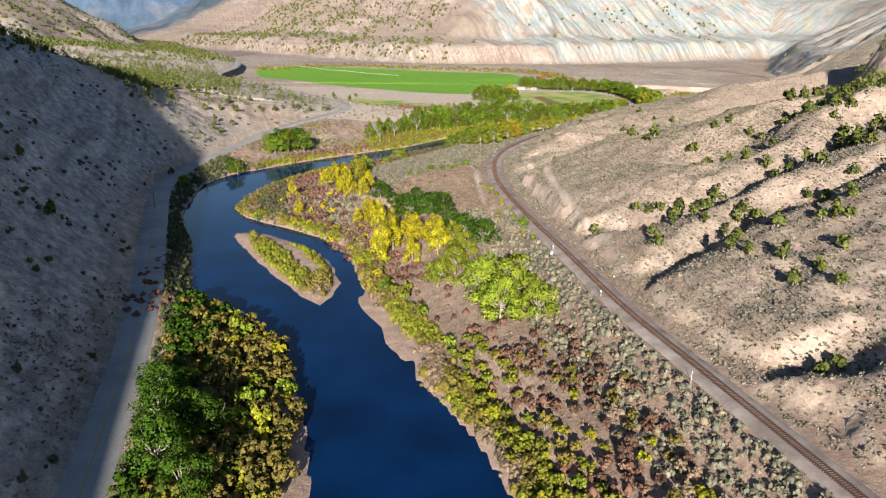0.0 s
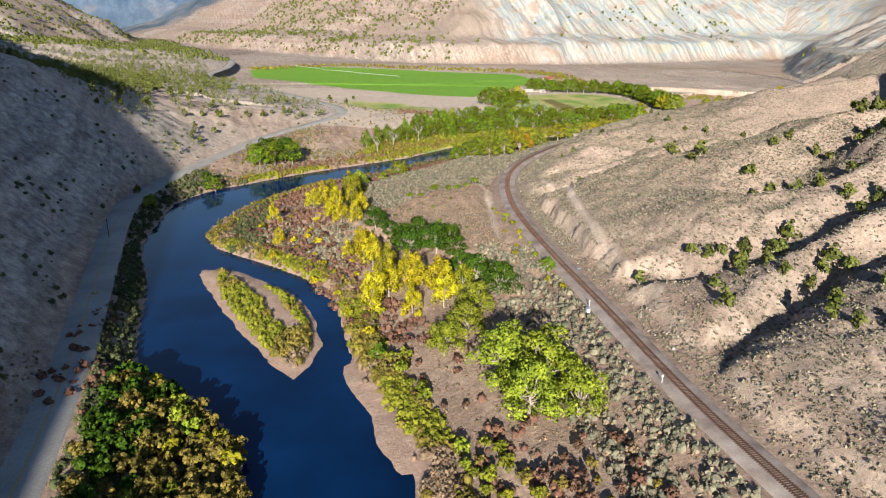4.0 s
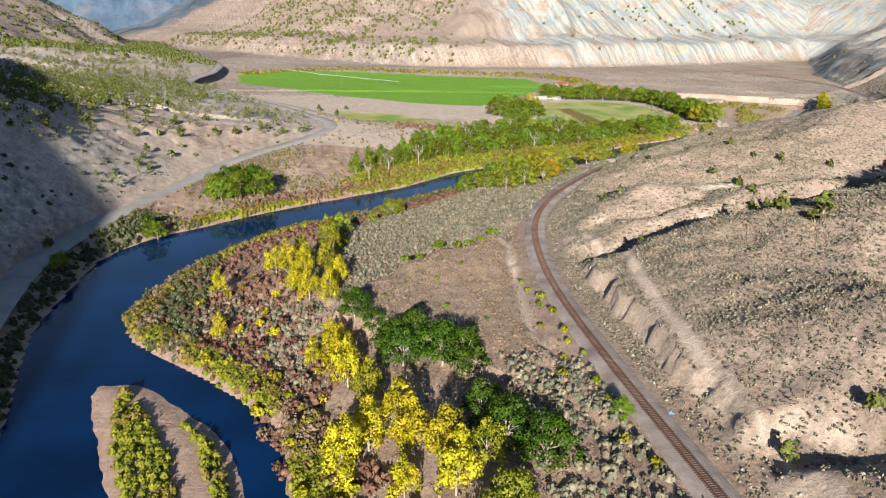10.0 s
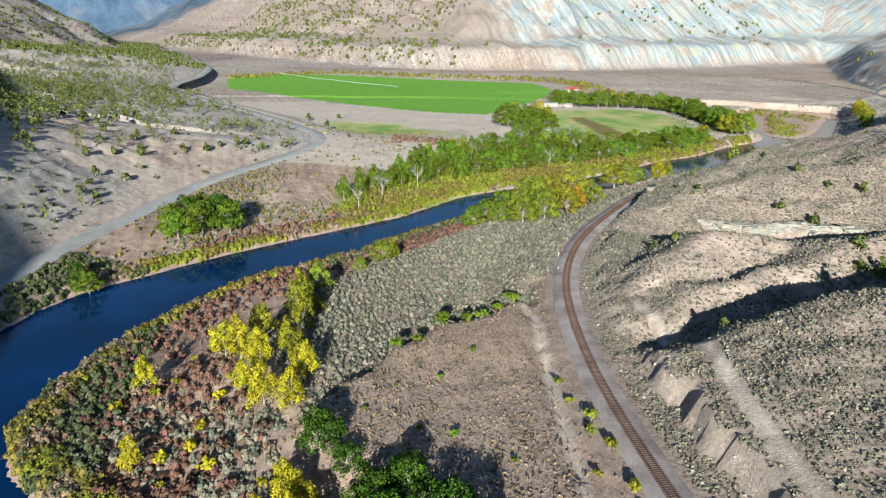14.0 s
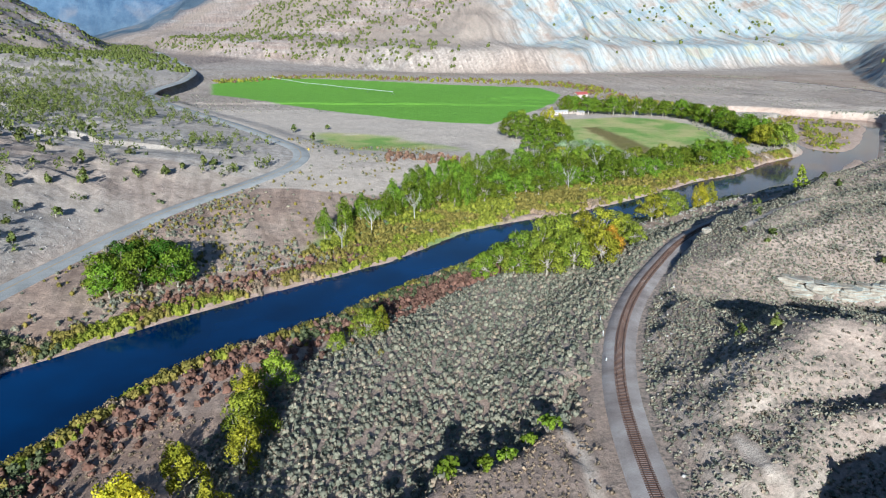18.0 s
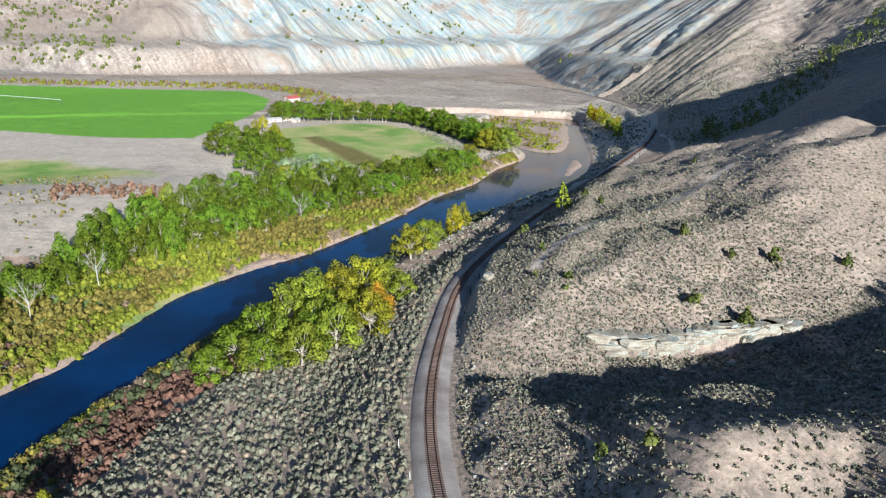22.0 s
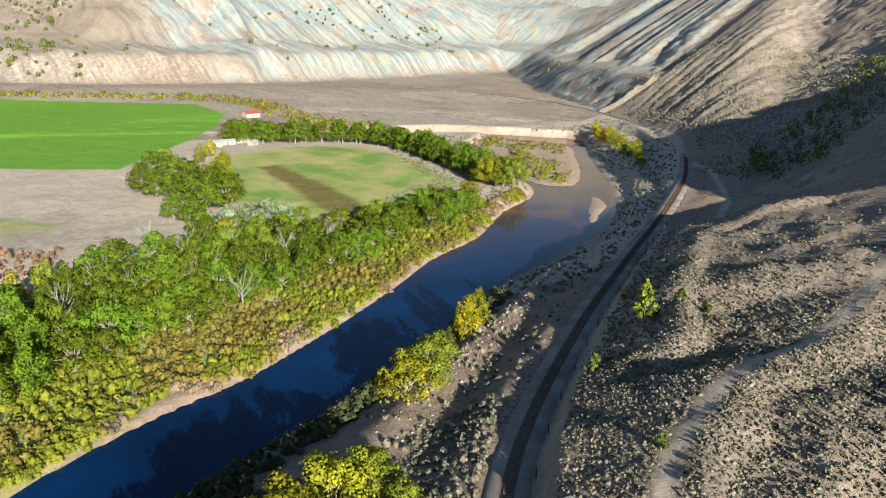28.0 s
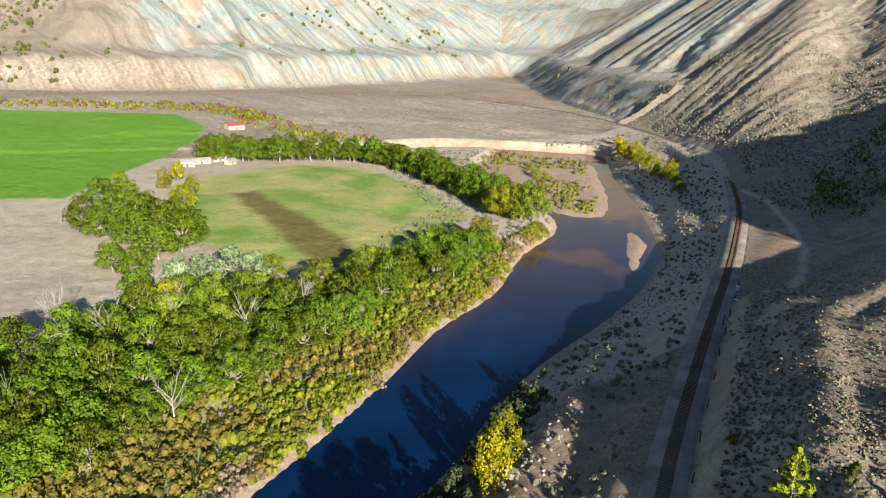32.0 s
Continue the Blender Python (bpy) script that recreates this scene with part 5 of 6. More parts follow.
q = spread(19000, (-175, -30, 90, 460), lambda x, y: (on(x, y, "road") > 6.3) * (on(x, y, "river") > 0.6) * (x < -30 - 0.2 * (y - 90)) * 0.9, 25)
bushes("bank_shrubs", q, rng.uniform(1.2, 2.8, len(q)), WILLOW, "shrub", "dark green shrubs between the road and the river")
q = spread(16000, (-420, -60, 100, 1050), lambda x, y: (on(x, y, "road") < -7) * np.clip(0.12 + 0.9 * fbm(x, y, 30, 3), 0.03, 1) * (1 - 0.75 * step(y, 480, 560)), 26)
bushes("slope_shrubs", q, rng.uniform(0.9, 2.6, len(q)), SAGE, "shrub", "dark shrubs scattered on the stony slope")
q = spread(11000, (-170, -20, 440, 760), lambda x, y: (on(x, y, "road") > 6.5) * (on(x, y, "river") > 8) * (1 - 0.7 * step(y, 560, 640)) * np.clip(0.3 + 1.5 * fbm(x, y, 28, 3), 0.08, 1), 36)
w = rng.rand(len(q)) < 0.45
bushes("roadside_rabbitbrush", q[w], rng.uniform(0.9, 2.0, int(w.sum())), WILLOW, "willow", "golden rabbitbrush between the road and the river")
bushes("roadside_sage", q[~w], rng.uniform(1.0, 2.2, int((~w).sum())), SAGE, "sage", "grey sagebrush between the road and the river")
q = spread(19000, (-70, 240, 530, 770), lambda x, y: inside(x, y, UNDER) * (on(x, y, "river") > 4 + 5 * step(x, 30, 90)), 27)
w = fbm(q[:, 0], q[:, 1], 18, 3) > 0.0
bushes("undergrowth", q[w], rng.uniform(1.6, 3.6, int(w.sum())), WILLOW, "willow", "olive undergrowth below the riverside trees")
bushes("green_undergrowth", q[~w], rng.uniform(1.6, 3.6, int((~w).sum())), WILLOW, "reed", "yellow-green undergrowth below the riverside trees")
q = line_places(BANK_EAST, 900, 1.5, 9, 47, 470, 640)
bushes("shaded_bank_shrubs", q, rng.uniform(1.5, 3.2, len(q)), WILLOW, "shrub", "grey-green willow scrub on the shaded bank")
q = spread(10000, (-420, 480, 960, 1420), lambda x, y: (signed(x, y, FIELD) > 6) * (signed(x, y, PASTURE) > 6) * (on(x, y, "river") > 8) * np.clip(0.3 + 1.2 * fbm(x, y, 50, 3), 0, 1) * (np.abs(on(x, y, "rail")) > 8), 28)
bushes("plain_scrub", q, rng.uniform(1.2, 2.6, len(q)), puffs(380, 0.4, 5, 0, 0.3), "sage", "grey scrub on the far plain")
q = np.concatenate([even((330, 640, 690, 1130), 2.9, lambda x, y: (on(x, y, "rail") > 8) * np.clip(0.75 + 1.2 * fbm(x, y, 40, 3), 0.15, 1) * (1 - 0.85 * step(0.95 * y - 0.3 * x, 800, 835)), 38), spread(5000, (300, 760, 690, 1300), lambda x, y: (on(x, y, "rail") > 8) * np.clip(0.2 + 1.2 * fbm(x, y, 50, 3), 0.03, 1), 39)])
bushes("mountain_scrub", q, rng.uniform(1.0, 2.4, len(q)), puffs(380, 0.5, 4, 2, 0.35), "hill", "grey scrub in lines over the steep ribbed slope")
q = np.array([q0 for q0 in line_places([(330, 700), (420, 745), (560, 800), (700, 855)], 110, 0, 42, 48)])
bushes("valley_conifers", q, rng.uniform(4.0, 8.5, len(q)), JUN, "juniper", "dark green conifers in the shaded side valley")
HEDGE = [(-330, 1270), (-200, 1335), (-60, 1290), (60, 1255), (130, 1235), (165, 1180), (175, 1120), (195, 1060), (215, 1000)]
for leaf, cnt, word in (("willow", 260, "olive-yellow"), ("reed", 300, "light green"), ("gold", 50, "golden"), ("red", 160, "reddish brown")):
    q = line_places(HEDGE, cnt, -26, 14, 50 + cnt)
    bushes("field_hedge", q, rng.uniform(2.0, 5.0, cnt), WILLOW, leaf, word + " bushes along the far side of the field")

# ---- things people built, rocks ----


def part(name, v, f, mat, parent, label=""):
    ob = new(name, mesh_of(name, v, f, mat))
    ob.parent = parent
    if label:
        ob["label"] = label
    return ob


def box(x0, x1, y0, y1, z0, z1, taper=1.0):
    cx, cy = (x0 + x1) / 2, (y0 + y1) / 2
    v = [(x0, y0, z0), (x1, y0, z0), (x1, y1, z0), (x0, y1, z0)]
    v += [(cx + (x - cx) * taper, cy + (y - cy) * taper, z1) for x, y, _ in v]
    f = [(3, 2, 1, 0), (4, 5, 6, 7), (0, 1, 5, 4), (1, 2, 6, 5), (2, 3, 7, 6), (3, 0, 4, 7)]
    return np.array(v, float), np.array(f)


def bevel_box(x0, x1, y0, y1, z0, z1, e=0.04):
    """A box with chamfered upright edges and top."""
    ring = [(x0 + e, y0), (x1 - e, y0), (x1, y0 + e), (x1, y1 - e), (x1 - e, y1), (x0 + e, y1), (x0, y1 - e), (x0, y0 + e)]
    cx, cy = (x0 + x1) / 2, (y0 + y1) / 2
    inner = [(cx + (x - cx) * (1 - 2 * e / (x1 - x0)), cy + (y - cy) * (1 - 2 * e / (y1 - y0))) for x, y in ring]
    v = [(x, y, z0) for x, y in ring] + [(x, y, z1 - e) for x, y in ring] + [(x, y, z1) for x, y in inner]
    f = [(i + a, i + (a + 1) % 8, i + 8 + (a + 1) % 8, i + 8 + a) for i in (0, 8) for a in range(8)]
    f += [(16, 17, 18, 19), (16, 19, 20, 23), (20, 21, 22, 23)]
    return np.array(v, float), np.array(f)


def plain(name, colour, rough=0.7, metal=0.0, vary=0.25, scale=1.0):
    m, n, l, b = material(name, rough, 0.4)
    lo = tuple(c * (1 - vary) for c in colour)
    l.new(ramp(n, l, noise_node(n, l, scale, 6, 0.65, world_coords(n)), [(0.3, lo), (0.65, colour)]), b.inputs["Base Color"])
    b.inputs["Metallic"].default_value = metal
    return m


white_paint = plain("white_paint", (0.78, 0.78, 0.76), 0.5, 0, 0.12)
galvanised = plain("galvanised_metal", (0.6, 0.62, 0.64), 0.4, 0.7, 0.2)
pole_wood = plain("pole_wood", (0.16, 0.11, 0.08), 0.9, 0, 0.4, 3)
post_dark = plain("post_dark", (0.05, 0.045, 0.04), 0.9, 0, 0.4, 3)
roof_red = plain("roof_red", (0.42, 0.10, 0.09), 0.6, 0, 0.3)
roof_grey = plain("roof_grey", (0.5, 0.48, 0.47), 0.6, 0.2, 0.3)
wall_pale = plain("wall_pale", (0.55, 0.45, 0.40), 0.8, 0, 0.25)
glass_dark = plain("window_glass", (0.03, 0.035, 0.04), 0.1, 0, 0.1)
snag_grey = plain("dead_wood", (0.46, 0.42, 0.38), 0.9, 0, 0.3, 3)
rubber = plain("rubber", (0.03, 0.03, 0.03), 0.9)


def ledge_material():
    m, n, l, b = material("pale_sandstone", 0.95, 0.1)
    p = world_coords(n)
    mp = n.new("ShaderNodeMapping")
    mp.inputs["Scale"].default_value = (0.25, 0.25, 2.2)
    l.new(p, mp.inputs["Vector"])
    lay = noise_node(n, l, 1.0, 6, 0.6, mp.outputs[0])
    fine = noise_node(n, l, 1.8, 8, 0.7, p)
    c = ramp(n, l, lay, [(0.3, (0.22, 0.17, 0.13)), (0.5, (0.40, 0.345, 0.28)), (0.66, (0.36, 0.40, 0.38))])
    l.new(mix(n, l, 0.7, c, ramp(n, l, fine, [(0.3, (0.55, 0.55, 0.55)), (0.6, (1, 1, 1))]), "MULTIPLY"), b.inputs["Base Color"])
    bump(n, l, b, fine, 0.8, 0.3)
    return m


sandstone = ledge_material()
rock_grey = plain("talus_rock", (0.42, 0.385, 0.355), 0.95, 0, 0.45, 0.8)


def slab(w, d, h, seed):
    """An uneven rock slab with broken edges."""
    r = np.random.RandomState(seed)
    segs = 12
    v = []
    for z, s in ((0, 0.9), (0.12, 1.0), (0.7, 1.02), (1.0, 0.86)):
        for j in range(segs):
            t = 2 * math.pi * j / segs
            q = s * r.uniform(0.74, 1.16) * min(1.25, 1 / max(abs(math.cos(t)), abs(math.sin(t))))
            v.append((math.cos(t) * q * w / 2, math.sin(t) * q * d / 2, h * (z + r.uniform(-0.05, 0.05))))
    v.append((0, 0, h * 1.02))
    f = []
    for i in range(3):
        for j in range(segs):
            a, b, c, e = i * segs + j, i * segs + (j + 1) % segs, (i + 1) * segs + (j + 1) % segs, (i + 1) * segs + j
            f += [(a, b, c), (a, c, e)]
    f += [(3 * segs + j, 3 * segs + (j + 1) % segs, 4 * segs) for j in range(segs)]
    return np.array(v), np.array(f)


# pale ledge that overhangs the shaded draw
ledge = tagged(new("rock_ledge"), "pale cream sandstone ledge overhanging a shaded draw", "rock")
LEDGE = smooth_line(LEDGE_LINE[1:], 2.4)
ledge.location = (105, 464, 0)
for k, (x, y) in enumerate(LEDGE[:-4]):
    i = min(k, len(LEDGE) - 2)
    t = LEDGE[i + 1] - LEDGE[i]
    a0 = math.atan2(t[1], t[0])
    ox, oy = math.sin(a0), -math.cos(a0)                  # out of the cliff
    z_top = float(lookup(x - 3 * ox, y - 3 * oy)) - 0.2
    tall = float(np.interp(x, [92, 104, 116, 130, 150], [6.0, 9.0, 8.5, 5.5, 3.5]))
    z, layer = z_top - tall, 0
    while z < z_top - 0.3:
        up = (z - z_top + tall) / tall                    # 0 at the foot, 1 at the rim
        h = rng.uniform(1.0, 2.8)
        w, d = rng.uniform(4.5, 9.5), rng.uniform(3.6, 5.6)
        v, f = slab(w, d, h, 900 + 17 * k + layer)
        a = a0 + rng.normal(0, 0.14)
        tilt = rng.normal(0, 0.04)
        v = np.column_stack([v[:, 0] * math.cos(a) - v[:, 1] * math.sin(a), v[:, 0] * math.sin(a) + v[:, 1] * math.cos(a), np.minimum(v[:, 2] + v[:, 0] * tilt, z_top + 0.1 - z)])
        cave = 2.6 if 110 < x < 128 and up < 0.5 else 0.0  # hollow under the overhang
        out = rng.uniform(-1.6, 0.4) - 1.4 * up * up - cave
        along_ = rng.normal(0, 1.2)
        v += (x - 105 + ox * out - oy * along_, y - 464 + oy * out + ox * along_, z)
        part("rock_slab", v, f, sandstone, ledge)
        z += h * rng.uniform(0.55, 0.8)
        layer += 1


def boulder(x, y, s, mat, label):
    v, f = slab(s * rng.uniform(0.9, 1.3), s, s * rng.uniform(0.5, 0.8), rng.randint(0, 9999))
    ob = new("boulder", mesh_of("boulder", v, f, mat))
    ob.matrix_basis = pose(x, y, float(lookup(x, y)) - 0.15 * s, 0, 0, rng.uniform(0, 360))
    return tagged(ob, label, "rock", "loose boulders")


for x, y in [(104, 456), (109, 452), (112, 455), (100, 452), (117, 450), (113.5, 453), (121, 452), (106.5, 454)]:
    boulder(x, y, rng.uniform(0.8, 2.0), sandstone, "pale boulder fallen below the sandstone ledge")
for x, y in [(120, 608), (126, 606), (118, 597), (124, 612), (129, 616), (84, 508), (-118, 268), (-150, 300), (-168, 262)]:
    boulder(x, y, rng.uniform(1.6, 3.4), sandstone, "pale weathered boulder on the bank")
LEAF["rock"] = rock_grey
LEAF["pale_rock"] = sandstone
q = np.concatenate([spread(9000, (-260, -60, 90, 560), lambda x, y: (on(x, y, "road") < -7) * np.clip(0.3 + 1.3 * fbm(x, y, 26, 3), 0.02, 1), 61)])
tagged(bushes("talus_rocks", q, rng.uniform(0.3, 1.0, len(q)), puffs(620, 0.55, 5, 0), "rock", "grey talus stones strewn over the shaded slope"), category="rocks")
q = np.concatenate([line_places(BANK_EAST, 900, 1.0, 22, 62, 590, 720), spread(6500, (70, 300, 530, 740), lambda x, y: (on(x, y, "rail") < -5) * (on(x, y, "river") > 3) * (on(x, y, "river") < 45) * np.clip(0.4 + 1.6 * fbm(x, y, 12, 3), 0.05, 1), 64), spread(900, (28, 110, 150, 480), lambda x, y: (on(x, y, "rail") > 5.5) * (on(x, y, "rail") < 14), 63)])
tagged(bushes("bank_rocks", q, rng.uniform(0.3, 1.2, len(q)), puffs(640, 0.5, 5, 0), "rock", "grey rocks on the railway bank"), category="rocks")

# sleepers: the nearest as single pieces, the rest joined
rl2 = smooth_line(RAIL[1:-3], 0.6)
seg = np.linalg.norm(np.diff(rl2, axis=0), axis=1)
run = np.concatenate([[0], np.cumsum(seg)])
at = np.arange(60, run[-1] - 5, 0.62)
sx, sy = np.interp(at, run, rl2[:, 0]), np.interp(at, run, rl2[:, 1])
heading = np.arctan2(np.gradient(sy), np.gradient(sx))
sv, sf = box(-0.13, 0.13, -1.3, 1.3, 0.1, 0.27, 0.96)
single = mesh_of("sleeper", sv, sf, tie_mat)
near = np.where((sy > 330) & (sy < 520) & (sx < 90))[0][:300]
for k in near:
    ob = new("sleeper", single)
    ob.matrix_basis = pose(sx[k], sy[k], RAIL_Z, 0, 0, math.degrees(heading[k]))
    ob.parent = bed
others = np.setdiff1d(np.arange(len(at)), near)
others = others[sy[others] < 1000]
ca, sa = np.cos(heading[others])[:, None], np.sin(heading[others])[:, None]
vv = np.stack([sv[None, :, 0] * ca - sv[None, :, 1] * sa + sx[others][:, None], sv[None, :, 0] * sa + sv[None, :, 1] * ca + sy[others][:, None], np.repeat(sv[None, :, 2], len(others), 0) + RAIL_Z], 2).reshape(-1, 3)
ff = (sf[None] + (np.arange(len(others)) * 8)[:, None, None]).reshape(-1, 4)
ob = new("sleepers", mesh_of("sleepers", vv, ff, tie_mat))
ob.parent = bed
tagged(ob, "dark brown timber sleepers under the rails", kind="stuff")


def rail_side(s, off):
    """A place beside the track: metres along it, metres to its right."""
    k = int(np.clip(np.searchsorted(run, s), 1, len(rl2) - 2))
    t = (rl2[k + 1] - rl2[k - 1]) / np.linalg.norm(rl2[k + 1] - rl2[k - 1])
    return rl2[k, 0] + t[1] * off, rl2[k, 1] - t[0] * off, math.degrees(math.atan2(t[1], t[0]))


def cabinet(x, y, turn, w, d, h, label):
    root = tagged(new("signal_cabinet"), label, "cabinet")
    root.matrix_basis = pose(x, y, float(lookup(x, y)) + 0.05, 0, 0, turn)
    part("plinth", *box(-w / 2 - 0.15, w / 2 + 0.15, -d / 2 - 0.15, d / 2 + 0.15, -0.8, 0.12), rock_grey, root, "grey concrete plinth")
    part("body", *bevel_box(-w / 2, w / 2, -d / 2, d / 2, 0.12, h), white_paint, root)
    part("roof", *bevel_box(-w / 2 - 0.1, w / 2 + 0.1, -d / 2 - 0.1, d / 2 + 0.1, h, h + 0.1), galvanised, root, "overhanging metal roof")
    dr_ = part("door", *bevel_box(-w * 0.28, w * 0.28, -d / 2 - 0.04, -d / 2 - 0.002, 0.25, h - 0.15, 0.015), white_paint, root)
    part("handle", *box(w * 0.2, w * 0.24, -d / 2 - 0.09, -d / 2 - 0.04, h * 0.45, h * 0.55), galvanised, dr_, "grey metal handle")
    return root


cabinet(39.2, 237, 100, 1.3, 0.9, 1.5, "white metal signal cabinet beside the railway")
cabinet(228.5, 643, 38, 1.1, 0.9, 1.5, "small white metal cabinet beside the railway")


def folded_panel(x, y, turn):
    """Two white boards leaning together on the ground."""
    root = tagged(new("folded_panel"), "pair of white boards lying beside the railway", "panel")
    root.matrix_basis = pose(x, y, float(lookup(x, y)) + 0.1, 0, 0, turn)
    for sgn in (-1, 1):
        v, f = bevel_box(-0.22, 0.22, -1.7, 1.7, 0, 0.08, 0.02)
        c_, s_ = math.cos(sgn * 0.16), math.sin(sgn * 0.16)
        part("board", np.column_stack([v[:, 0] * c_ - v[:, 1] * s_ + sgn * 0.32, v[:, 0] * s_ + v[:, 1] * c_, v[:, 2]]), f, white_paint, root)
    return root


folded_panel(219, 634, 20)


def braced_post(x, y, turn):
    root = tagged(new("braced_post"), "dark wooden post with a slanting brace beside the railway", "post")
    root.matrix_basis = pose(x, y, float(lookup(x, y)), 0, 0, turn)
    part("post", *limb((0, 0, -0.4), (0, 0, 3.4), 0.14, 0.12, 7, steps=2), post_dark, root)
    part("brace", *limb((2.9, 0, -0.2), (0.1, 0, 3.0), 0.1, 0.09, 6, steps=2), post_dark, root)
    return root


braced_post(202, 624, -40)
braced_post(116, 545, -40)
sheeting = plain("blue_sheeting", (0.35, 0.58, 0.66), 0.5, 0, 0.2, 2.0)
sv_, sf_ = sheet(np.linspace(-0.9, 0.9, 9), np.linspace(-0.6, 0.6, 7), lambda x, y: 0.12 + 0.1 * np.sin(4 * x + 2 * y) * np.cos(5 * y))
tarp = new("plastic_sheet", mesh_of("plastic_sheet", np.concatenate([sv_, sv_ - (0, 0, 0.02)]), np.concatenate([sf_, sf_[:, ::-1] + len(sv_)]), sheeting, True))
tarp.matrix_basis = pose(43, 272.7, float(lookup(43, 272.7)) + 0.03, 0, 0, 25)
tagged(tarp, "crumpled pale blue plastic sheet beside the railway", "sheet")


def mast(x, y, h, label):
    root = tagged(new("signal_mast"), label, "mast")
    root.matrix_basis = pose(x, y, float(lookup(x, y)), 0, 0, rng.uniform(0, 90))
    part("foot", *box(-0.25, 0.25, -0.25, 0.25, -0.4, 0.15), rock_grey, root, "concrete foot")
    part("post", *limb((0, 0, 0.1), (0, 0, h), 0.07, 0.06, 8, steps=1), white_paint, root)
    part("plate", *bevel_box(-0.25, 0.25, -0.03, 0.03, h - 0.6, h, 0.01), white_paint, root)
    return root


for x, y, h in [(58.5, 145, 2.6), (48.2, 196, 2.6), (40.2, 240, 2.8), (35, 450, 1.5), (33.5, 440, 1.5), (31, 425, 1.4)]:
    mast(x, y, h, "slim white marker mast beside the railway")

sign = tagged(new("road_sign"), "yellow diamond warning sign on a steel post beside the road", "sign")
sign.matrix_basis = pose(-93, 705, float(lookup(-93, 705)), 0, 0, 10)
part("post", *limb((0, 0, -0.4), (0, 0, 2.9), 0.045, 0.045, 8, steps=1), galvanised, sign)
sv_, sf_ = bevel_box(-0.45, 0.45, -0.02, 0.02, -0.45, 0.45, 0.01)
sv_ = np.array(sv_, float)
sv_ = np.column_stack([(sv_[:, 0] - sv_[:, 2]) * 0.7071, sv_[:, 1] - 0.07, (sv_[:, 0] + sv_[:, 2]) * 0.7071 + 2.4])
part("panel", sv_, sf_, plain("sign_yellow", (0.72, 0.50, 0.02), 0.4, 0, 0.1, 2.0), sign, "yellow diamond panel")


def wooden_post(x, y, h):
    root = new("trackside_post", mesh_of("trackside_post", *limb((0, 0, -0.3), (0.02, 0.01, h), 0.14, 0.11, 7, steps=2), post_dark, True))
    root.matrix_basis = pose(x, y, float(lookup(x, y)), rng.normal(0, 3), rng.normal(0, 3), 0)
    return tagged(root, "short dark wooden post beside the railway", "post", "posts along the railway")


for k in range(22):
    x, y, _ = rail_side(505 + 14.5 * k, 4.4)
    wooden_post(x, y, rng.uniform(1.7, 2.3))


def power_pole(x, y, turn, h=9.0):
    root = tagged(new("power_pole"), "weathered wooden power pole with one crossarm", "pole")
    root.matrix_basis = pose(x, y, float(lookup(x, y)), 0, 0, turn)
    part("pole", *limb((0, 0, -0.5), (0, 0, h), 0.16, 0.11, 8, steps=2), pole_wood, root)
    arm = part("crossarm", *box(-1.2, 1.2, -0.06, 0.06, h - 0.8, h - 0.65), pole_wood, root)
    for o in (-1.05, 0.0, 1.05):
        part("insulator", *limb((o, 0, h - 0.65), (o, 0, h - 0.42), 0.05, 0.04, 6, steps=1), white_paint, arm, "white insulator")
    return root


power_pole(78, 786, 30)
power_pole(-142, 330, 10)
power_pole(-190, 262, 10)


def farm_building(x, y, turn, w, d, h, roof, label, name="shed"):
    root = tagged(new(name), label, "building", "farm buildings")
    root.matrix_basis = pose(x, y, float(lookup(x, y)), 0, 0, turn)
    part("wall", *box(-w / 2, w / 2, -d / 2, d / 2, -0.4, h), wall_pale, root)
    rv = np.array([(-w / 2 - 0.4, -d / 2 - 0.5, h - 0.1), (w / 2 + 0.4, -d / 2 - 0.5, h - 0.1), (w / 2 + 0.4, 0, h + d * 0.28), (-w / 2 - 0.4, 0, h + d * 0.28), (-w / 2 - 0.4, d / 2 + 0.5, h - 0.1), (w / 2 + 0.4, d / 2 + 0.5, h - 0.1)])
    rv = np.concatenate([rv, rv + (0, 0, 0.18)])
    rf = np.array([(0, 3, 2, 1), (3, 4, 5, 2), (6, 7, 8, 9), (9, 8, 11, 10), (0, 1, 7, 6), (4, 10, 11, 5), (1, 2, 8, 7), (2, 5, 11, 8), (0, 6, 9, 3), (3, 9, 10, 4)])
    part("roof", rv, rf, roof, root)
    part("gable", np.array([(-w / 2, -d / 2, h), (-w / 2, d / 2, h), (-w / 2, 0, h + d * 0.27), (-w / 2 + 0.2, 0, h + d * 0.27)]), np.array([(0, 1, 2, 3)]), wall_pale, root)
    part("gable", np.array([(w / 2, -d / 2, h), (w / 2, d / 2, h), (w / 2, 0, h + d * 0.27), (w / 2 - 0.2, 0, h + d * 0.27)]), np.array([(1, 0, 3, 2)]), wall_pale, root)
    part("door", *bevel_box(-0.5, 0.5, -d / 2 - 0.06, -d / 2 - 0.004, 0, 2.05, 0.02), pole_wood, root, "brown wooden door")
    for o in (-w * 0.3, w * 0.3):
        win = part("window", *bevel_box(o - 0.6, o + 0.6, -d / 2 - 0.06, -d / 2 - 0.004, 1.0, 2.0, 0.02), white_paint, root)
        part("pane", *box(o - 0.5, o + 0.5, -d / 2 - 0.07, -d / 2 - 0.062, 1.08, 1.92), glass_dark, win)
    return root


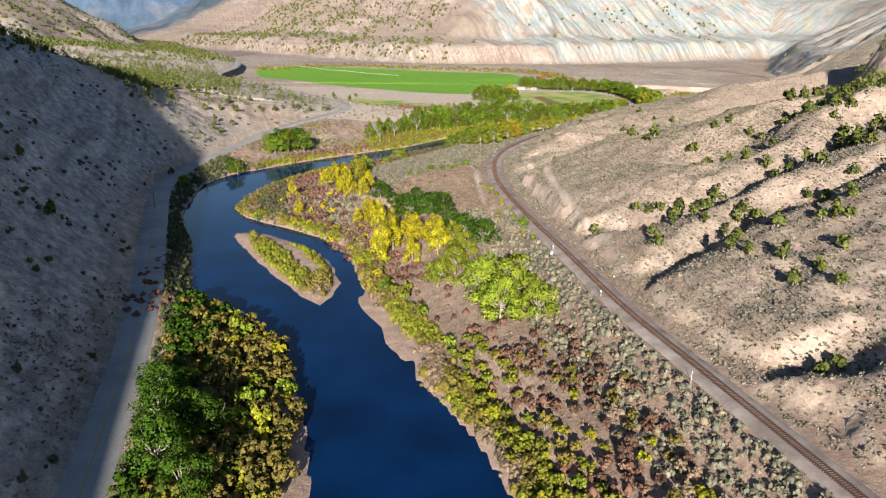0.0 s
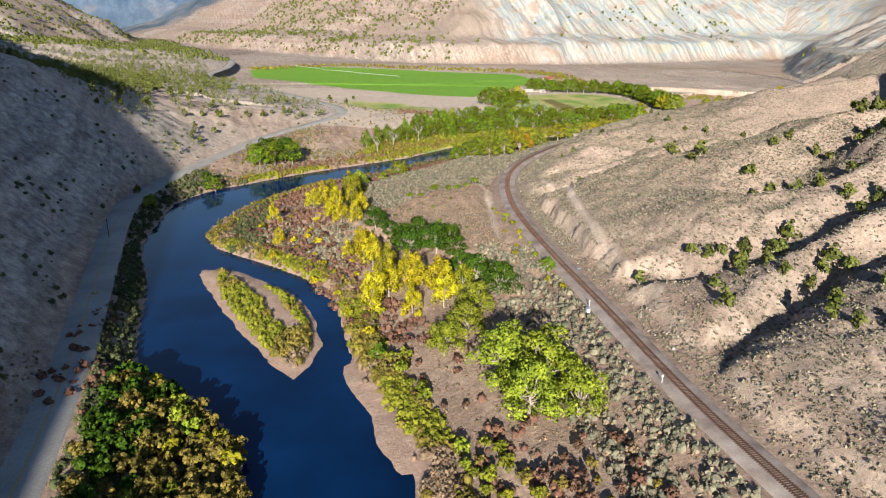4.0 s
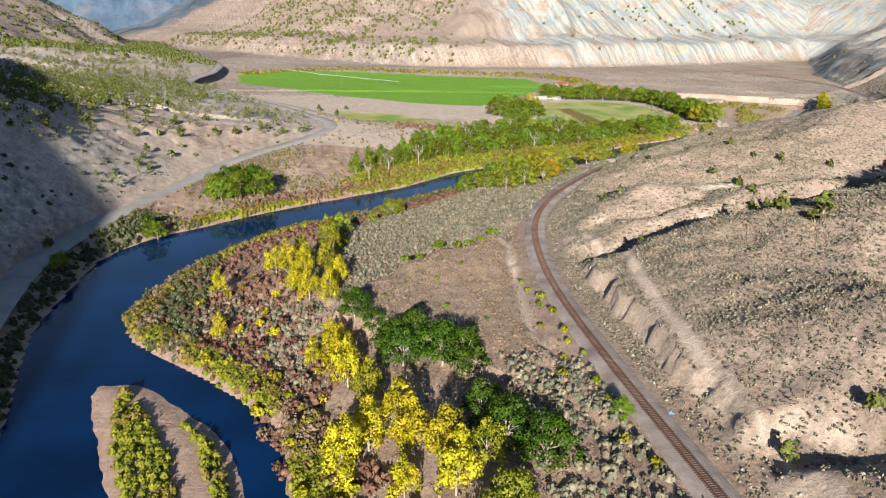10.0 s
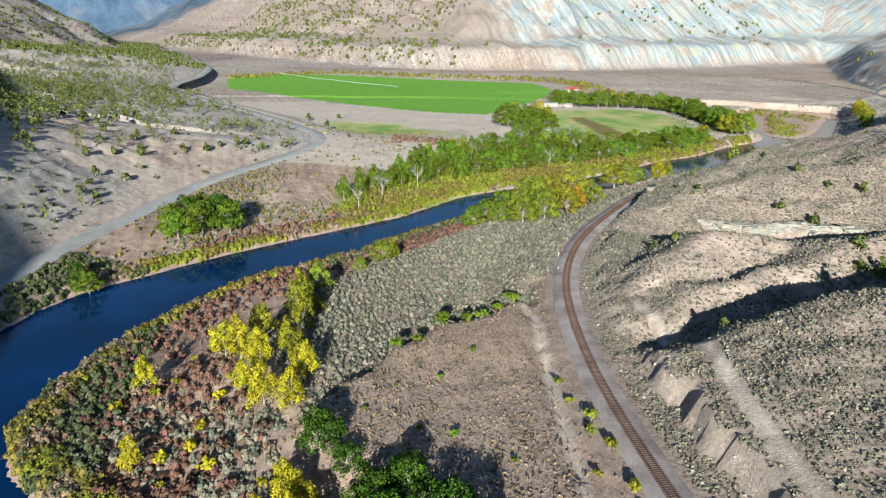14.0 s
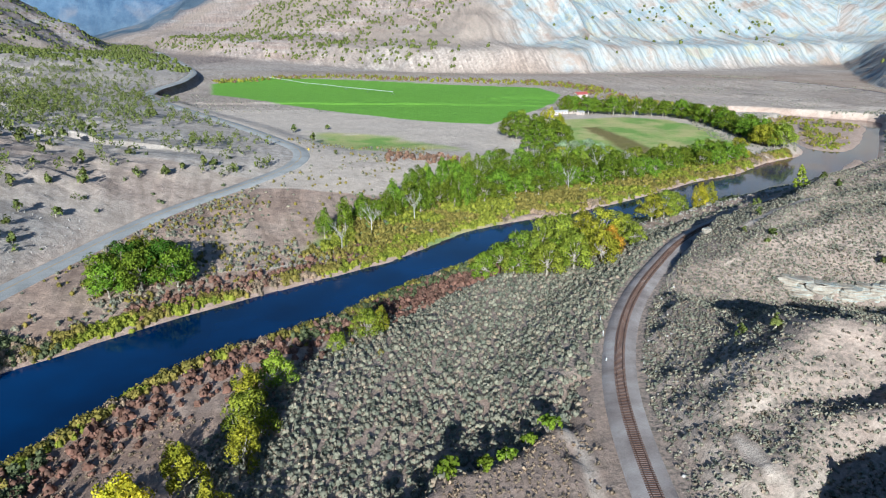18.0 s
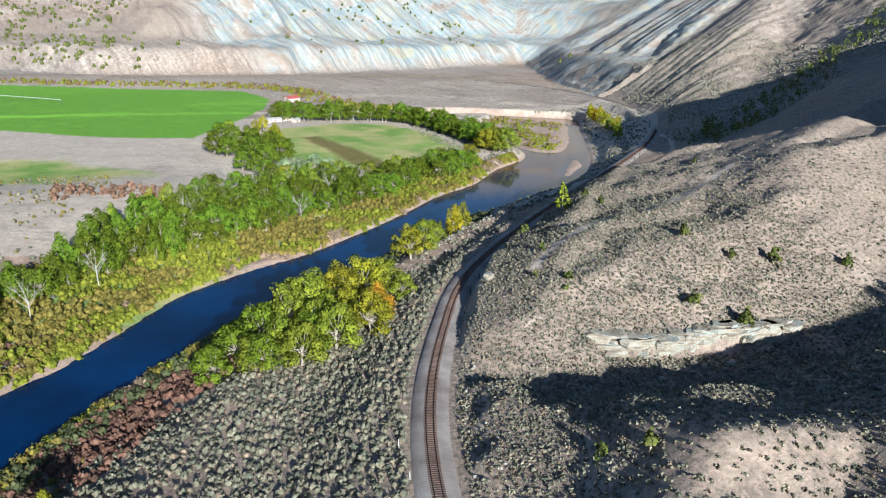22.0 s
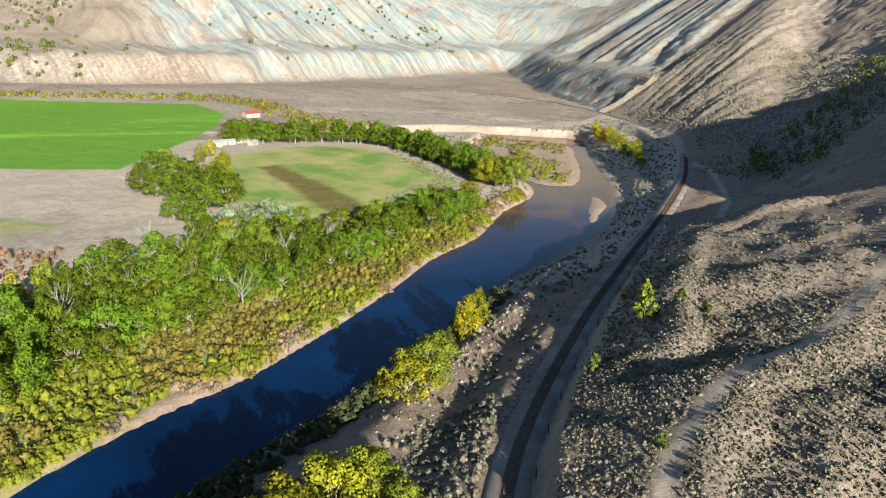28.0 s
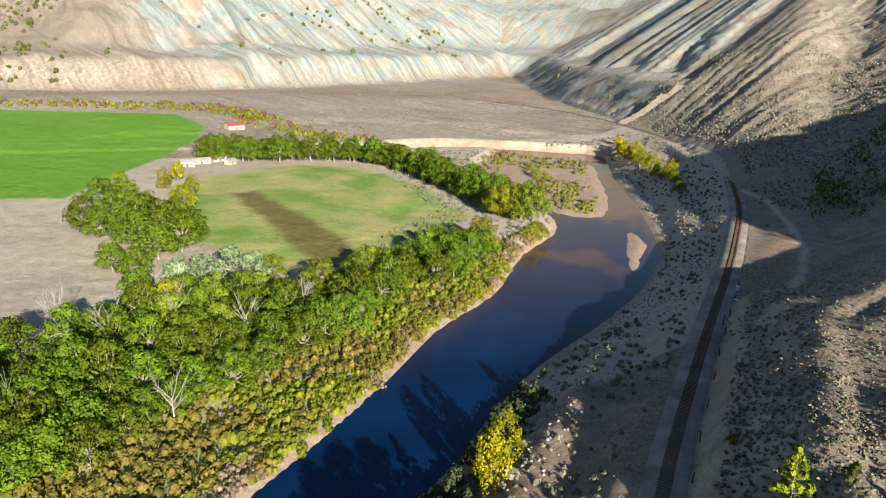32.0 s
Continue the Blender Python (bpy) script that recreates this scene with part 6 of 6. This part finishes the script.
farm_building(149, 1095, 20, 14, 9, 3.4, roof_red, "farmhouse with a red roof beside the field", "farmhouse")
farm_building(131, 1012, 10, 10, 6, 2.8, roof_red, "small farm shed with a red roof")
for x, y, w, d, t in [(105, 958, 12, 4, 12), (117, 966, 10, 4, 25), (96, 949, 9, 5, -8), (108, 978, 8, 5, 15), (122, 950, 7, 4, 40)]:
    farm_building(x, y, t, w, d, 2.6, roof_grey, "low pale farm shed with a grey roof")


# centre-pivot sprinkler on the field
pivot = tagged(new("pivot_sprinkler"), "long white wheeled irrigation sprinkler across the field", "sprinkler")
pa, pb = np.array((-70.0, 1107.0)), np.array((-262.0, 1300.0))
pivot.location = (pa[0], pa[1], 0)
towers = [pa + (pb - pa) * u for u in np.linspace(0, 1, 7)]
for k, q0 in enumerate(towers):
    z0 = float(lookup(q0[0], q0[1]))
    o = (q0[0] - pa[0], q0[1] - pa[1])
    for sgn in (-1, 1):
        part("tower_leg", *limb((o[0] + sgn * 1.6, o[1] + sgn * 1.6, z0 + 0.3), (o[0], o[1], z0 + 3.9), 0.09, 0.07, 6, steps=1), galvanised, pivot)
        wv2, wf2 = limb((o[0] + sgn * 1.6 - 0.15, o[1] + sgn * 1.6 + 0.15, z0 + 0.55), (o[0] + sgn * 1.6 + 0.15, o[1] + sgn * 1.6 - 0.15, z0 + 0.55), 0.6, 0.6, 12, steps=1)
        part("wheel", wv2, wf2, rubber, pivot, "black rubber wheel")
    if k:
        p0 = towers[k - 1] - pa
        za = float(lookup(*towers[k - 1])) + 3.9
        part("span", *limb((p0[0], p0[1], za), (o[0], o[1], z0 + 3.9), 0.16, 0.16, 6, steps=4), white_paint, pivot)
        part("truss", *limb((p0[0], p0[1], za - 0.2), (o[0], o[1], z0 + 3.7), 0.06, 0.06, 5, 0.6, steps=4), galvanised, pivot)


def snag(x, y, h):
    """A bare dead tree."""
    r = np.random.RandomState(int(x * 7 + y))
    pieces = [limb((0, 0, -0.4), (0.3, 0.1, h * 0.55), 0.24, 0.14, 7, 0.2)]
    for k in range(9):
        a = r.uniform(0, 6.28)
        z0 = h * r.uniform(0.3, 0.55)
        e = np.array((math.cos(a) * h * 0.25, math.sin(a) * h * 0.25, z0 + h * r.uniform(0.25, 0.45)))
        pieces.append(limb((0.15, 0.05, z0), e, 0.1, 0.03, 5, 0.2))
        for m in range(3):
            pieces.append(limb(e * 0.7 + np.array((0, 0, z0)) * 0.3, e + r.normal(0, h * 0.09, 3) + (0, 0, h * 0.08), 0.045, 0.015, 4, 0.1, steps=2))
    ob = new("dead_tree", mesh_of("dead_tree", *join(pieces), snag_grey, True))
    ob.matrix_basis = pose(x, y, float(lookup(x, y)), 0, 0, r.uniform(0, 360))
    return tagged(ob, "bare grey dead tree among the riverside trees", "tree", "dead trees")


for x, y, h in [(-40, 566, 14), (-22, 590, 15), (10, 640, 17), (30, 655, 16), (48, 690, 17), (66, 700, 16), (20, 668, 16), (84, 690, 15), (60, 650, 14), (36, 700, 17), (104, 702, 15), (-50, 545, 13)]:
    snag(x, y, h)
